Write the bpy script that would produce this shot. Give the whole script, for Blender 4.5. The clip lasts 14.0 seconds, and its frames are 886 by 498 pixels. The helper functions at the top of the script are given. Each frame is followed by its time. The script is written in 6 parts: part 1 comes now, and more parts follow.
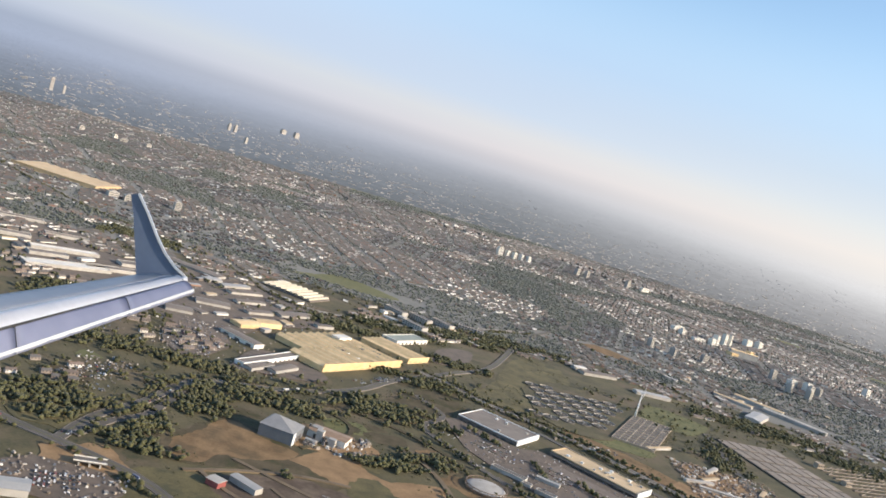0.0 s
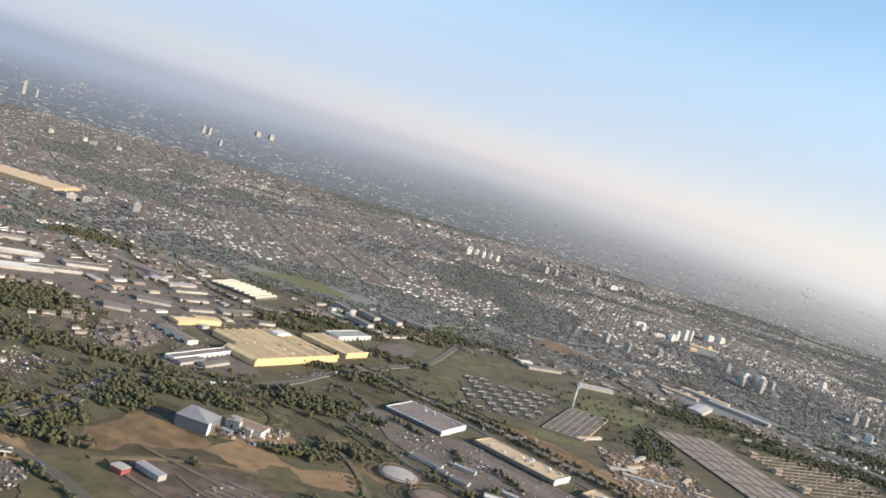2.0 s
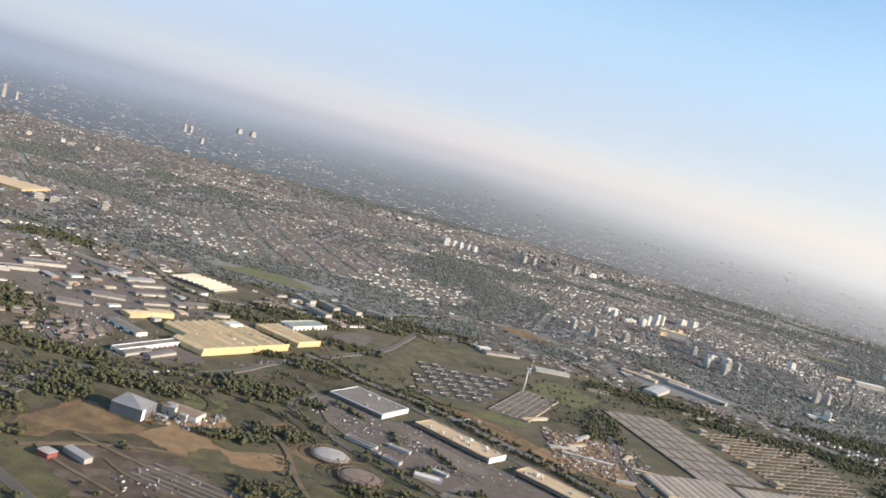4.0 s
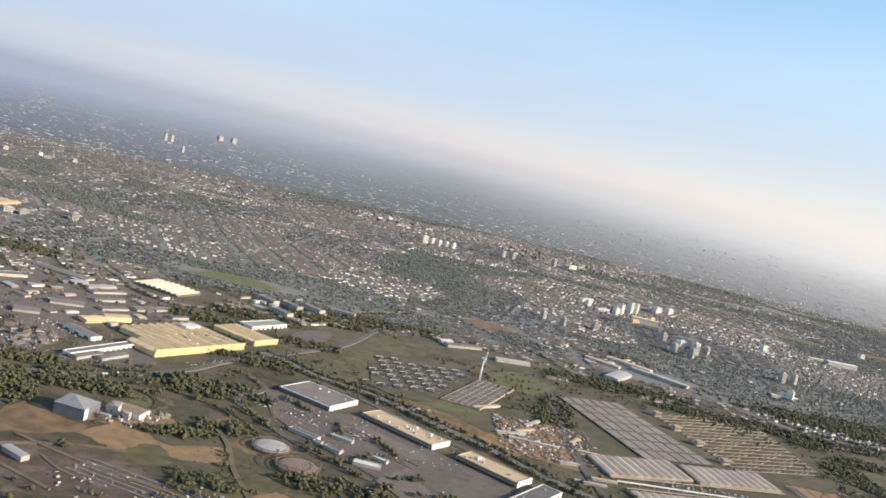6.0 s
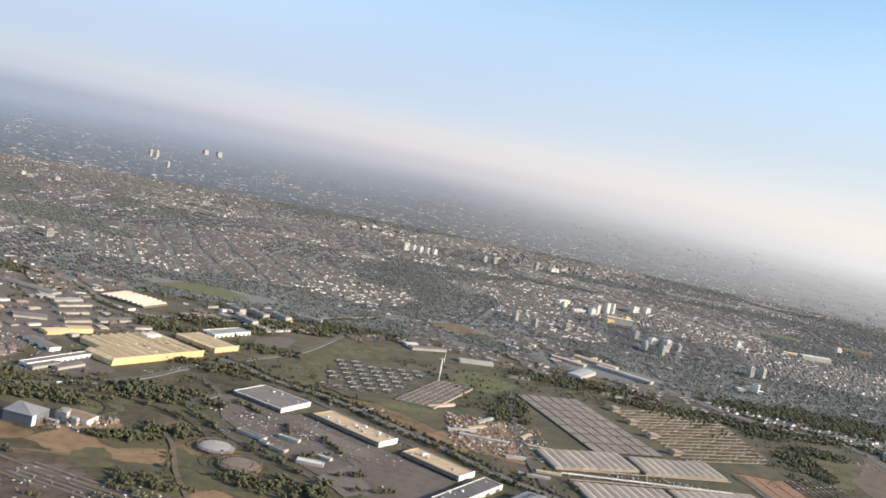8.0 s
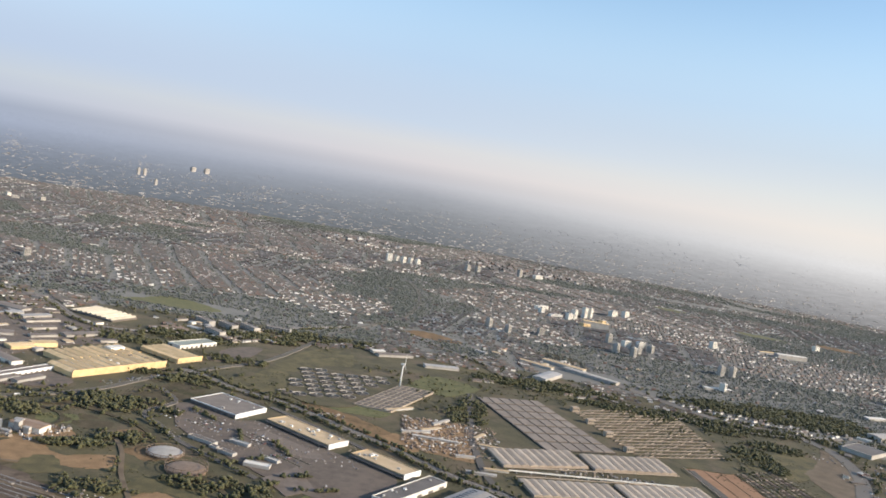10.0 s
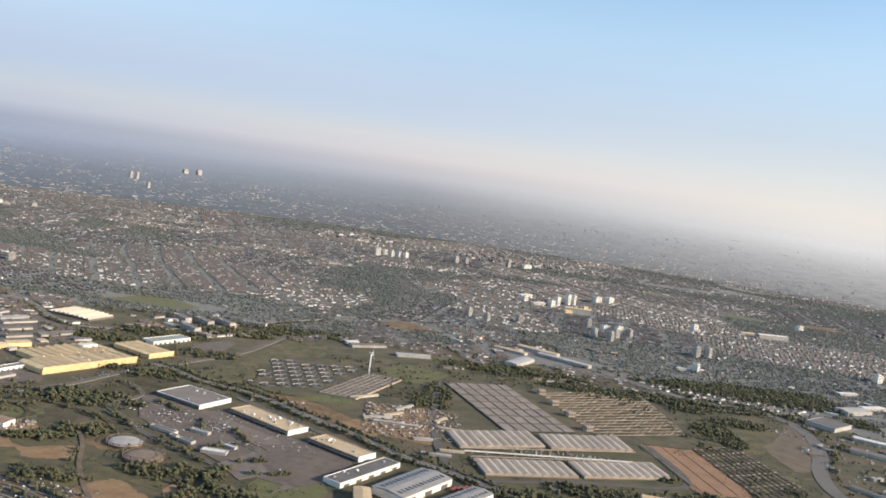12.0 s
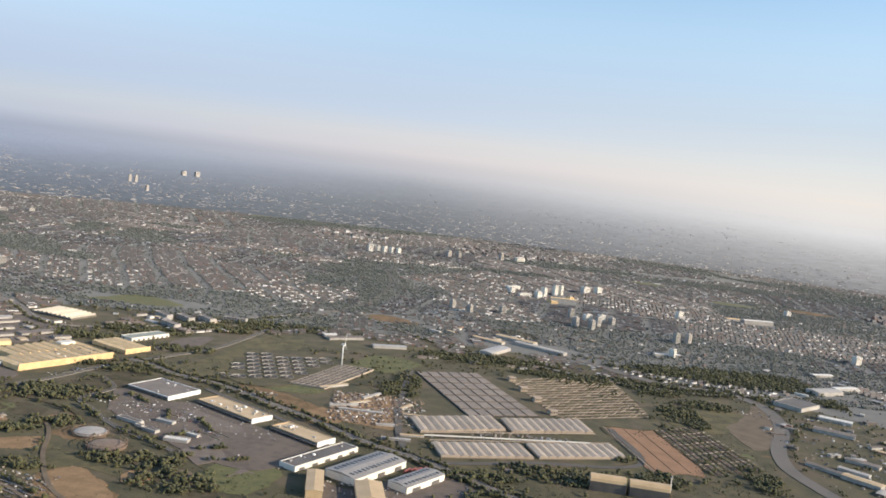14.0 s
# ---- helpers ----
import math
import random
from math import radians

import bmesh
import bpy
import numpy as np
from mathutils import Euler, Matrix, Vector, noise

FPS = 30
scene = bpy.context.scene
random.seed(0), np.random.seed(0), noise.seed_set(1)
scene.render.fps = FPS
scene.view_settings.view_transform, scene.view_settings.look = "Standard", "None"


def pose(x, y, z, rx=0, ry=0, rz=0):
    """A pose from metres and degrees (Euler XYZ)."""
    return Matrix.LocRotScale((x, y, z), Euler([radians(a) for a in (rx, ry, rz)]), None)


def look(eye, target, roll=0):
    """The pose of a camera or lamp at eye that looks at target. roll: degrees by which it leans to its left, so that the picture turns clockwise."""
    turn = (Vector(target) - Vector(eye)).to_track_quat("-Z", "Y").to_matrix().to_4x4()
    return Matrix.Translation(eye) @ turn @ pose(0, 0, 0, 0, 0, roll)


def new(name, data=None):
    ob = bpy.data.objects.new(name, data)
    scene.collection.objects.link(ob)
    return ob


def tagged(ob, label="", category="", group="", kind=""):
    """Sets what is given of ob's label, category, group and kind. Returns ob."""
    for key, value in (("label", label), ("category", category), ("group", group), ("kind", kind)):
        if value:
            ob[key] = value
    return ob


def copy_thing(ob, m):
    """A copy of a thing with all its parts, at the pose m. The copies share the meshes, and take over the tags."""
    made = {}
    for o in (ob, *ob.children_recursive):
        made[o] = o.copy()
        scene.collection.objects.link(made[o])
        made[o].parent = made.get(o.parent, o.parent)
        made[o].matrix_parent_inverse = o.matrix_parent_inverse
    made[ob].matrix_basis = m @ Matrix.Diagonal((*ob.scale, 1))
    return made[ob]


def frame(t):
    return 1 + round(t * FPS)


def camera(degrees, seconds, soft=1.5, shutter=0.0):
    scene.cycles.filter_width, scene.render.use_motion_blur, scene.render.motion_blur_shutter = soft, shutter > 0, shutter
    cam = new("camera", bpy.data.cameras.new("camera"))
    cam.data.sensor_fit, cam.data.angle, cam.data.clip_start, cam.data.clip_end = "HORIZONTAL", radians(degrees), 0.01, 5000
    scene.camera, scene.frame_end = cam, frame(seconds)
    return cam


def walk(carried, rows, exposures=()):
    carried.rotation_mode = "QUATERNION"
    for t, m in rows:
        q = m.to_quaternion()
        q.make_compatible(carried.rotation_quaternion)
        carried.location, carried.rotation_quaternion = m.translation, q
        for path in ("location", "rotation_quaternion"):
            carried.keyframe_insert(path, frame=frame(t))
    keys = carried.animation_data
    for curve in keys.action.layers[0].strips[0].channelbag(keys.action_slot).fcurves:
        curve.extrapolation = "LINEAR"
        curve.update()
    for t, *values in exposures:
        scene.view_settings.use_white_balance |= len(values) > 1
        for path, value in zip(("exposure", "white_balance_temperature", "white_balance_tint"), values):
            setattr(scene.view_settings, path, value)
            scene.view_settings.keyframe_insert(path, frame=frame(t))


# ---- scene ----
cam = camera(52.60, 14.0, 1.75)
PATH = [
    (0, look((0.00, 0.00, 270.00), (41.08, 994.22, 170.77), 16.867)),
    (0.5, look((17.23, -7.06, 274.44), (61.52, 987.35, 178.57), 16.674)),
    (1, look((34.30, -14.22, 278.73), (81.56, 980.20, 184.41), 16.628)),
    (1.5, look((51.20, -21.47, 282.87), (100.42, 972.98, 189.93), 16.556)),
    (2, look((67.97, -28.82, 286.88), (119.91, 965.35, 192.42), 16.436)),
    (2.5, look((84.61, -36.26, 290.74), (139.78, 957.55, 194.33), 16.317)),
    (3, look((101.13, -43.78, 294.45), (157.09, 949.83, 196.47), 16.014)),
    (5.5, look((182.44, -82.65, 310.89), (241.43, 910.39, 208.90), 13.460)),
    (6, look((198.54, -90.65, 313.75), (257.80, 902.52, 213.22), 12.888)),
    (6.5, look((214.61, -98.73, 316.47), (273.75, 894.50, 216.49), 12.416)),
    (7, look((230.67, -106.88, 319.04), (290.37, 886.51, 221.00), 11.999)),
    (7.5, look((246.73, -115.09, 321.48), (305.08, 878.62, 225.97), 11.609)),
    (8, look((262.80, -123.37, 323.78), (320.38, 870.75, 232.12), 11.259)),
    (10.5, look((343.83, -165.69, 333.15), (395.71, 829.85, 254.37), 9.349)),
    (11, look((360.26, -174.32, 334.60), (409.37, 821.24, 254.24), 8.878)),
    (11.5, look((376.80, -182.99, 335.92), (425.01, 812.40, 253.04), 8.413)),
    (12, look((393.45, -191.72, 337.09), (441.81, 803.37, 250.76), 7.925)),
    (12.5, look((410.24, -200.49, 338.13), (457.02, 794.48, 249.56), 7.526)),
    (13, look((427.16, -209.31, 339.03), (470.44, 785.64, 248.44), 7.144)),
    (13.5, look((444.25, -218.17, 339.79), (484.51, 776.79, 247.87), 6.742)),
    (14, look((461.50, -227.06, 340.42), (498.25, 768.08, 249.05), 6.502)),
]
walk(cam, PATH, [(0, 0.61), (8, 0.6), (10.5, 0.49), (14, 0.48)])

# ---- light ----
SUN_FROM = Vector((0.93, -0.24, 0.36)).normalized()
world = bpy.data.worlds.new("world")
scene.world = world
world.use_nodes = True
sky = world.node_tree.nodes.new("ShaderNodeTexSky")
sky.sky_type, sky.sun_disc = "NISHITA", False
sky.sun_elevation = math.asin(SUN_FROM.z)
sky.sun_rotation = math.atan2(SUN_FROM.x, SUN_FROM.y)
sky.altitude, sky.air_density, sky.dust_density, sky.ozone_density = 0, 1.0, 0.4, 2.0
world.node_tree.links.new(sky.outputs[0], world.node_tree.nodes["Background"].inputs[0])
world.node_tree.nodes["Background"].inputs[1].default_value = 0.15

sun = new("sun", bpy.data.lights.new("sun", "SUN"))
sun.data.energy, sun.data.angle, sun.data.color = 4.7, radians(0.6), (1.0, 0.84, 0.65)
sun.matrix_world = look(SUN_FROM * 100, (0, 0, 0))


# ---- materials ----
def surface(name, low, high, rough=0.8, size=8.0, fine=0.6, bump=0.3, metal=0.0, pieces=0.0, things=0.0, spec=0.5, sheen=0.07, worn=None):
    """Two colours mixed by a broad and a fine noise, with relief; pieces, things: how far islands or objects differ;
    worn: a third colour and the size of the bare patches that show it."""
    m = bpy.data.materials.new(name)
    m.use_nodes = True
    nt = m.node_tree
    b = nt.nodes["Principled BSDF"]
    b.inputs["Roughness"].default_value, b.inputs["Metallic"].default_value = rough, metal
    b.inputs["Specular IOR Level"].default_value = spec
    # sheen lifts surfaces in place of haze; strong weights get a bluer tint
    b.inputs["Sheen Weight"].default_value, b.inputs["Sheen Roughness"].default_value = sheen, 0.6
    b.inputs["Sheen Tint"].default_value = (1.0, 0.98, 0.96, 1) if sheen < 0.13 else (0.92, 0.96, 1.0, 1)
    co = nt.nodes.new("ShaderNodeTexCoord")
    wide, grain = nt.nodes.new("ShaderNodeTexNoise"), nt.nodes.new("ShaderNodeTexNoise")
    for n, s, d in ((wide, size, 5.0), (grain, fine, 3.0)):
        n.inputs["Scale"].default_value, n.inputs["Detail"].default_value = 1 / s, d
        nt.links.new(co.outputs["Object"], n.inputs["Vector"])
    add = nt.nodes.new("ShaderNodeMath")
    add.operation = "MULTIPLY_ADD"
    add.inputs[1].default_value = 0.5
    nt.links.new(grain.outputs["Fac"], add.inputs[0])
    nt.links.new(wide.outputs["Fac"], add.inputs[2])
    ramp = nt.nodes.new("ShaderNodeMapRange")
    ramp.inputs["From Min"].default_value, ramp.inputs["From Max"].default_value = 0.5, 1.0
    nt.links.new(add.outputs[0], ramp.inputs["Value"])
    mix = nt.nodes.new("ShaderNodeMix")
    mix.data_type = "RGBA"
    mix.inputs["A"].default_value, mix.inputs["B"].default_value = (*low, 1), (*high, 1)
    nt.links.new(ramp.outputs[0], mix.inputs["Factor"])
    out = mix.outputs["Result"]
    if worn:
        bare, edge, over = nt.nodes.new("ShaderNodeTexNoise"), nt.nodes.new("ShaderNodeMapRange"), nt.nodes.new("ShaderNodeMix")
        bare.inputs["Scale"].default_value, bare.inputs["Detail"].default_value, bare.inputs["Roughness"].default_value = 1 / worn[1], 8.0, 0.65
        nt.links.new(co.outputs["Object"], bare.inputs["Vector"])
        edge.inputs["From Min"].default_value, edge.inputs["From Max"].default_value, edge.inputs["To Max"].default_value = 0.5, 0.62, 0.85
        nt.links.new(bare.outputs["Fac"], edge.inputs["Value"])
        over.data_type = "RGBA"
        over.inputs["B"].default_value = (*worn[0], 1)
        nt.links.new(edge.outputs[0], over.inputs["Factor"])
        nt.links.new(out, over.inputs["A"])
        out = over.outputs["Result"]
    for amount, kind, socket in ((pieces, "ShaderNodeNewGeometry", "Random Per Island"), (things, "ShaderNodeObjectInfo", "Random")):
        if amount:
            src, hsv, val = nt.nodes.new(kind), nt.nodes.new("ShaderNodeHueSaturation"), nt.nodes.new("ShaderNodeMapRange")
            val.inputs["To Min"].default_value, val.inputs["To Max"].default_value = 1 - amount, 1 + amount
            nt.links.new(src.outputs[socket], val.inputs["Value"])
            nt.links.new(val.outputs[0], hsv.inputs["Value"])
            nt.links.new(out, hsv.inputs["Color"])
            out = hsv.outputs["Color"]
    nt.links.new(out, b.inputs["Base Color"])
    if bump:
        bu = nt.nodes.new("ShaderNodeBump")
        bu.inputs["Strength"].default_value, bu.inputs["Distance"].default_value = bump, 0.2
        nt.links.new(grain.outputs["Fac"], bu.inputs["Height"])
        nt.links.new(bu.outputs[0], b.inputs["Normal"])
    return m


def palette(name, colours, rough=0.8, objects=False, sheen=0.07):
    """One colour out of several for each island or object."""
    m = surface(name, (0.5, 0.5, 0.5), (0.6, 0.6, 0.6), rough, 6.0, 0.8, 0.1, sheen=sheen)
    nt = m.node_tree
    src = nt.nodes.new("ShaderNodeObjectInfo" if objects else "ShaderNodeNewGeometry")
    ramp = nt.nodes.new("ShaderNodeValToRGB")
    ramp.color_ramp.interpolation = "CONSTANT"
    while len(ramp.color_ramp.elements) < len(colours):
        ramp.color_ramp.elements.new(0.5)
    for k, c in enumerate(colours):
        ramp.color_ramp.elements[k].position = k / len(colours)
        ramp.color_ramp.elements[k].color = (*c, 1)
    nt.links.new(src.outputs["Random" if objects else "Random Per Island"], ramp.inputs["Fac"])
    noise_mix = next(n for n in nt.nodes if n.bl_idname == "ShaderNodeMix")
    tint = nt.nodes.new("ShaderNodeMix")
    tint.data_type, tint.blend_type = "RGBA", "MULTIPLY"
    tint.inputs["Factor"].default_value = 0.7
    nt.links.new(ramp.outputs["Color"], tint.inputs["A"])
    noise_mix.inputs["A"].default_value, noise_mix.inputs["B"].default_value = (0.7, 0.7, 0.7, 1), (1.15, 1.15, 1.15, 1)
    nt.links.new(noise_mix.outputs["Result"], tint.inputs["B"])
    nt.links.new(tint.outputs["Result"], nt.nodes["Principled BSDF"].inputs["Base Color"])
    return m


GRASS = surface("grass", (0.03, 0.034, 0.014), (0.112, 0.092, 0.042), 0.9, 38, 2.6, 0.9, spec=0.2, sheen=0.05, worn=((0.12, 0.088, 0.052), 70))
LAWN = surface("lawn", (0.072, 0.082, 0.026), (0.145, 0.138, 0.05), 0.9, 12, 1.6, 0.5, spec=0.2, sheen=0.05)
MEADOW = surface("meadow", (0.058, 0.053, 0.02), (0.142, 0.115, 0.046), 0.9, 22, 1.5, 0.7, spec=0.2, sheen=0.05, worn=((0.045, 0.046, 0.02), 26))
SCRUB = surface("scrub", (0.056, 0.048, 0.028), (0.125, 0.098, 0.06), 0.9, 16, 2.2, 0.7, worn=((0.05, 0.05, 0.022), 24), spec=0.12, sheen=0.02)
DRY = surface("dry_grass", (0.14, 0.09, 0.047), (0.27, 0.175, 0.092), 0.9, 16, 2.0, 0.5, worn=((0.11, 0.08, 0.045), 40), spec=0.12, sheen=0.02)
SAND = surface("sand", (0.2, 0.127, 0.068), (0.34, 0.222, 0.12), 0.9, 14, 1.6, 0.5, spec=0.12, sheen=0.02)
CLAY = surface("clay", (0.25, 0.145, 0.085), (0.36, 0.215, 0.13), 0.9, 30, 3, 0.3, spec=0.12, sheen=0.02)
MUD = surface("mud", (0.12, 0.09, 0.057), (0.21, 0.157, 0.1), 0.6, 20, 3, 0.3, spec=0.12, sheen=0.02)
ASPHALT = surface("asphalt", (0.07, 0.053, 0.041), (0.135, 0.104, 0.081), 0.85, 11, 1.0, 0.2, spec=0.2, worn=((0.135, 0.102, 0.078), 45))
ROADTOP = surface("road_surface", (0.06, 0.054, 0.047), (0.095, 0.084, 0.073), 0.85, 20, 1, 0.2, spec=0.25)
BALLAST = surface("ballast", (0.1, 0.08, 0.06), (0.17, 0.14, 0.11), 0.9, 12, 0.7, 0.4)
CONCRETE = surface("concrete", (0.3, 0.28, 0.25), (0.46, 0.43, 0.39), 0.85, 10, 0.8, 0.2, things=0.12)
PALE = surface("pale_render", (0.6, 0.57, 0.5), (0.78, 0.75, 0.68), 0.7, 10, 1, 0.1)
WHITE = surface("white_sheet", (0.7, 0.7, 0.68), (0.82, 0.82, 0.8), 0.5, 12, 1, 0.1, things=0.06)
CREAM = surface("cream_roof", (0.6, 0.42, 0.205), (0.83, 0.605, 0.33), 0.65, 9, 1.6, 0.15, things=0.18, spec=0.3)
TAN = surface("tan_roof", (0.46, 0.325, 0.175), (0.6, 0.44, 0.255), 0.7, 14, 1.5, 0.15)
DARKTAN = surface("dark_tan_sheet", (0.36, 0.24, 0.12), (0.5, 0.35, 0.18), 0.75, 6, 1.0, 0.15, things=0.2)
SHEETROOF = surface("ribbed_sheet", (0.25, 0.235, 0.215), (0.34, 0.32, 0.295), 0.6, 9, 1.0, 0.12, spec=0.3)
GREYROOF = surface("grey_roof", (0.125, 0.104, 0.088), (0.195, 0.165, 0.14), 0.8, 12, 1.2, 0.15, things=0.15, spec=0.25)
DARKROOF = surface("dark_roof", (0.085, 0.076, 0.07), (0.14, 0.126, 0.115), 0.75, 14, 1, 0.15, spec=0.25)
STEEL = surface("steel_sheet", (0.33, 0.32, 0.3), (0.44, 0.42, 0.39), 0.5, 14, 1, 0.1, metal=0.1, things=0.1)
GLASS = surface("window_glass", (0.03, 0.035, 0.04), (0.06, 0.065, 0.07), 0.12, 5, 1, 0.0, things=0.3)
BRICK = surface("brick", (0.22, 0.12, 0.08), (0.33, 0.2, 0.14), 0.85, 6, 0.6, 0.2, things=0.25)
RUST = surface("rust", (0.14, 0.095, 0.065), (0.23, 0.16, 0.11), 0.8, 5, 0.6, 0.3)
RED = surface("red_paint", (0.2, 0.045, 0.04), (0.28, 0.075, 0.065), 0.7, 5, 0.6, 0.1)
TYRE = surface("rubber", (0.015, 0.015, 0.015), (0.03, 0.03, 0.03), 0.8, 2, 0.2, 0.1)
BARK = surface("bark", (0.06, 0.045, 0.03), (0.12, 0.09, 0.06), 0.9, 1.5, 0.2, 0.5)
LEAF = surface("leaves", (0.038, 0.043, 0.017), (0.085, 0.08, 0.034), 0.8, 26, 0.5, 0.6, pieces=0.22, things=0.2, spec=0.15, sheen=0.12)
WATER = surface("water", (0.12, 0.1, 0.076), (0.16, 0.135, 0.105), 0.5, 60, 6, 0.12, spec=0.2, sheen=0.04)
SOIL = surface("brown_soil", (0.07, 0.053, 0.04), (0.13, 0.096, 0.072), 0.9, 14, 1.6, 0.6, worn=((0.17, 0.13, 0.095), 30), spec=0.12, sheen=0.02)
TANKWATER = surface("tank_water", (0.03, 0.03, 0.026), (0.055, 0.05, 0.042), 0.7, 8, 1, 0.05, things=0.3, spec=0.2)
# bluish sheen paints haze on the far town; its leaves are bluer too
SUBURB = surface("hazed_garden_ground", (0.045, 0.046, 0.036), (0.1, 0.09, 0.074), 0.9, 30, 4, 0.5, spec=0.2, sheen=0.16)
TOWNLEAF = surface("hazed_garden_leaves", (0.036, 0.044, 0.03), (0.075, 0.084, 0.056), 0.75, 40, 0.8, 0.4, pieces=0.25, sheen=0.24)
# one muted grey for far walls and roofs, with haze put into the colour
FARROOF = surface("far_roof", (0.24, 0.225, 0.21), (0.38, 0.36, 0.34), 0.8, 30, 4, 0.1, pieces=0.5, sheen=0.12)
KERB = surface("kerb_stone", (0.16, 0.14, 0.12), (0.24, 0.21, 0.18), 0.85, 8, 0.8, 0.2)
LANE = surface("lane_cover", (0.165, 0.132, 0.102), (0.26, 0.21, 0.165), 0.85, 14, 1.5, 0.2, things=0.12)
HALLSKIN = surface("hall_sheet", (0.115, 0.125, 0.14), (0.155, 0.165, 0.18), 0.6, 10, 1, 0.1, spec=0.3)
HALLROOF = surface("hall_roof", (0.2, 0.2, 0.205), (0.27, 0.27, 0.27), 0.6, 10, 1, 0.1)
# high sheen on these walls and tiles imitates the haze over the town
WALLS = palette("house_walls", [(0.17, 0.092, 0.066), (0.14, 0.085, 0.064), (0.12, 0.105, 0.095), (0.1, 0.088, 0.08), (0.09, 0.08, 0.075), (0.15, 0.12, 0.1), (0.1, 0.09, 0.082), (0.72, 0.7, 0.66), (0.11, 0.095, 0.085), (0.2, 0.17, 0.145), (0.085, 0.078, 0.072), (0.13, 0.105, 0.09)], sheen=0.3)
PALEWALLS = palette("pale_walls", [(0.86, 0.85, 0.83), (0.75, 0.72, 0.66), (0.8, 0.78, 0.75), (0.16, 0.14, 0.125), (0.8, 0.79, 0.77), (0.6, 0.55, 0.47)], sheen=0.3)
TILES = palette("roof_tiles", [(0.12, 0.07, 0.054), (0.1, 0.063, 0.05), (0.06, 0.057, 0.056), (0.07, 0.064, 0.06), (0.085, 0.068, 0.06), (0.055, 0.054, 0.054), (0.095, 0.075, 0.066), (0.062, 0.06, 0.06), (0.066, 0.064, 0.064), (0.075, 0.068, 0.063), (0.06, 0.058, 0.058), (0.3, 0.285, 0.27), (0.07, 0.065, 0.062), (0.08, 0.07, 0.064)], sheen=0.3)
YARD = palette("yard_goods", [(0.4, 0.36, 0.31), (0.2, 0.16, 0.12), (0.62, 0.6, 0.57), (0.14, 0.13, 0.13), (0.2, 0.16, 0.13), (0.14, 0.16, 0.19), (0.3, 0.25, 0.2), (0.22, 0.19, 0.16)], 0.7)
CARPAINT = palette("car_paint", [(0.7, 0.7, 0.7), (0.05, 0.05, 0.055), (0.35, 0.36, 0.38), (0.1, 0.13, 0.22), (0.2, 0.05, 0.04), (0.75, 0.75, 0.74)], 0.3, objects=True)


# ---- building blocks ----
class Shape:
    """Corners and faces gathered for one mesh, turned by ang degrees and moved to x, y."""

    def __init__(self):
        self.v, self.f = [], []

    def add(self, verts, faces, x=0.0, y=0.0, z=0.0, ang=0.0):
        c, s, n = math.cos(radians(ang)), math.sin(radians(ang)), len(self.v)
        self.v += [(x + c * a - s * b, y + s * a + c * b, z + h) for a, b, h in verts]
        self.f += [tuple(n + i for i in q) for q in faces]
        return self

    def box(self, sx, sy, sz, x=0.0, y=0.0, z=0.0, ang=0.0, taper=1.0):
        a, b, t = sx / 2, sy / 2, taper
        return self.add([(-a, -b, 0), (a, -b, 0), (a, b, 0), (-a, b, 0), (-a * t, -b * t, sz), (a * t, -b * t, sz), (a * t, b * t, sz), (-a * t, b * t, sz)],
                        [(0, 3, 2, 1), (4, 5, 6, 7), (0, 1, 5, 4), (1, 2, 6, 5), (2, 3, 7, 6), (3, 0, 4, 7)], x, y, z, ang)

    def gable(self, sx, sy, eaves, rise, x=0.0, y=0.0, z=0.0, ang=0.0):
        """A ridged roof along x, closed below."""
        a, b = sx / 2, sy / 2
        return self.add([(-a, -b, eaves), (a, -b, eaves), (a, b, eaves), (-a, b, eaves), (-a, 0, eaves + rise), (a, 0, eaves + rise)],
                        [(0, 1, 5, 4), (2, 3, 4, 5), (1, 2, 5), (3, 0, 4), (0, 3, 2, 1)], x, y, z, ang)

    def vault(self, sx, sy, rise, x=0.0, y=0.0, z=0.0, ang=0.0, n=6):
        """A barrel roof along x."""
        arc = [(-sy / 2 * math.cos(math.pi * k / n), rise * math.sin(math.pi * k / n)) for k in range(n + 1)]
        v = [(e, p, q) for e in (-sx / 2, sx / 2) for p, q in arc]
        f = [(k, k + n + 1, k + n + 2, k + 1) for k in range(n)] + [tuple(range(n + 1)), tuple(range(2 * n + 1, n, -1))]
        return self.add(v, f, x, y, z, ang)

    def tube(self, r0, r1, h, x=0.0, y=0.0, z=0.0, n=16):
        v = [(r * math.cos(2 * math.pi * k / n), r * math.sin(2 * math.pi * k / n), q) for r, q in ((r0, 0), (r1, h)) for k in range(n)]
        f = [(k, (k + 1) % n, n + (k + 1) % n, n + k) for k in range(n)] + [tuple(range(n - 1, -1, -1)), tuple(range(n, 2 * n))]
        return self.add(v, f, x, y, z)

    def ring(self, r0, r1, h, x=0.0, y=0.0, z=0.0, n=28):
        v = [(r * math.cos(2 * math.pi * k / n), r * math.sin(2 * math.pi * k / n), q) for r, q in ((r1, 0), (r1, h), (r0, h), (r0, 0)) for k in range(n)]
        f = [(j * n + k, j * n + (k + 1) % n, (j + 1) % 4 * n + (k + 1) % n, (j + 1) % 4 * n + k) for j in range(4) for k in range(n)]
        return self.add(v, f, x, y, z)

    def rod(self, p, q, w):
        """A thin square bar between two points."""
        p, q = Vector(p), Vector(q)
        d = (q - p).normalized()
        a = (d.cross(Vector((0, 0, 1))) if abs(d.z) < 0.9 else d.orthogonal()).normalized() * w / 2
        b = d.cross(a)
        pts = [tuple(e + s * a + t * b) for e in (p, q) for s, t in ((1, 1), (-1, 1), (-1, -1), (1, -1))]
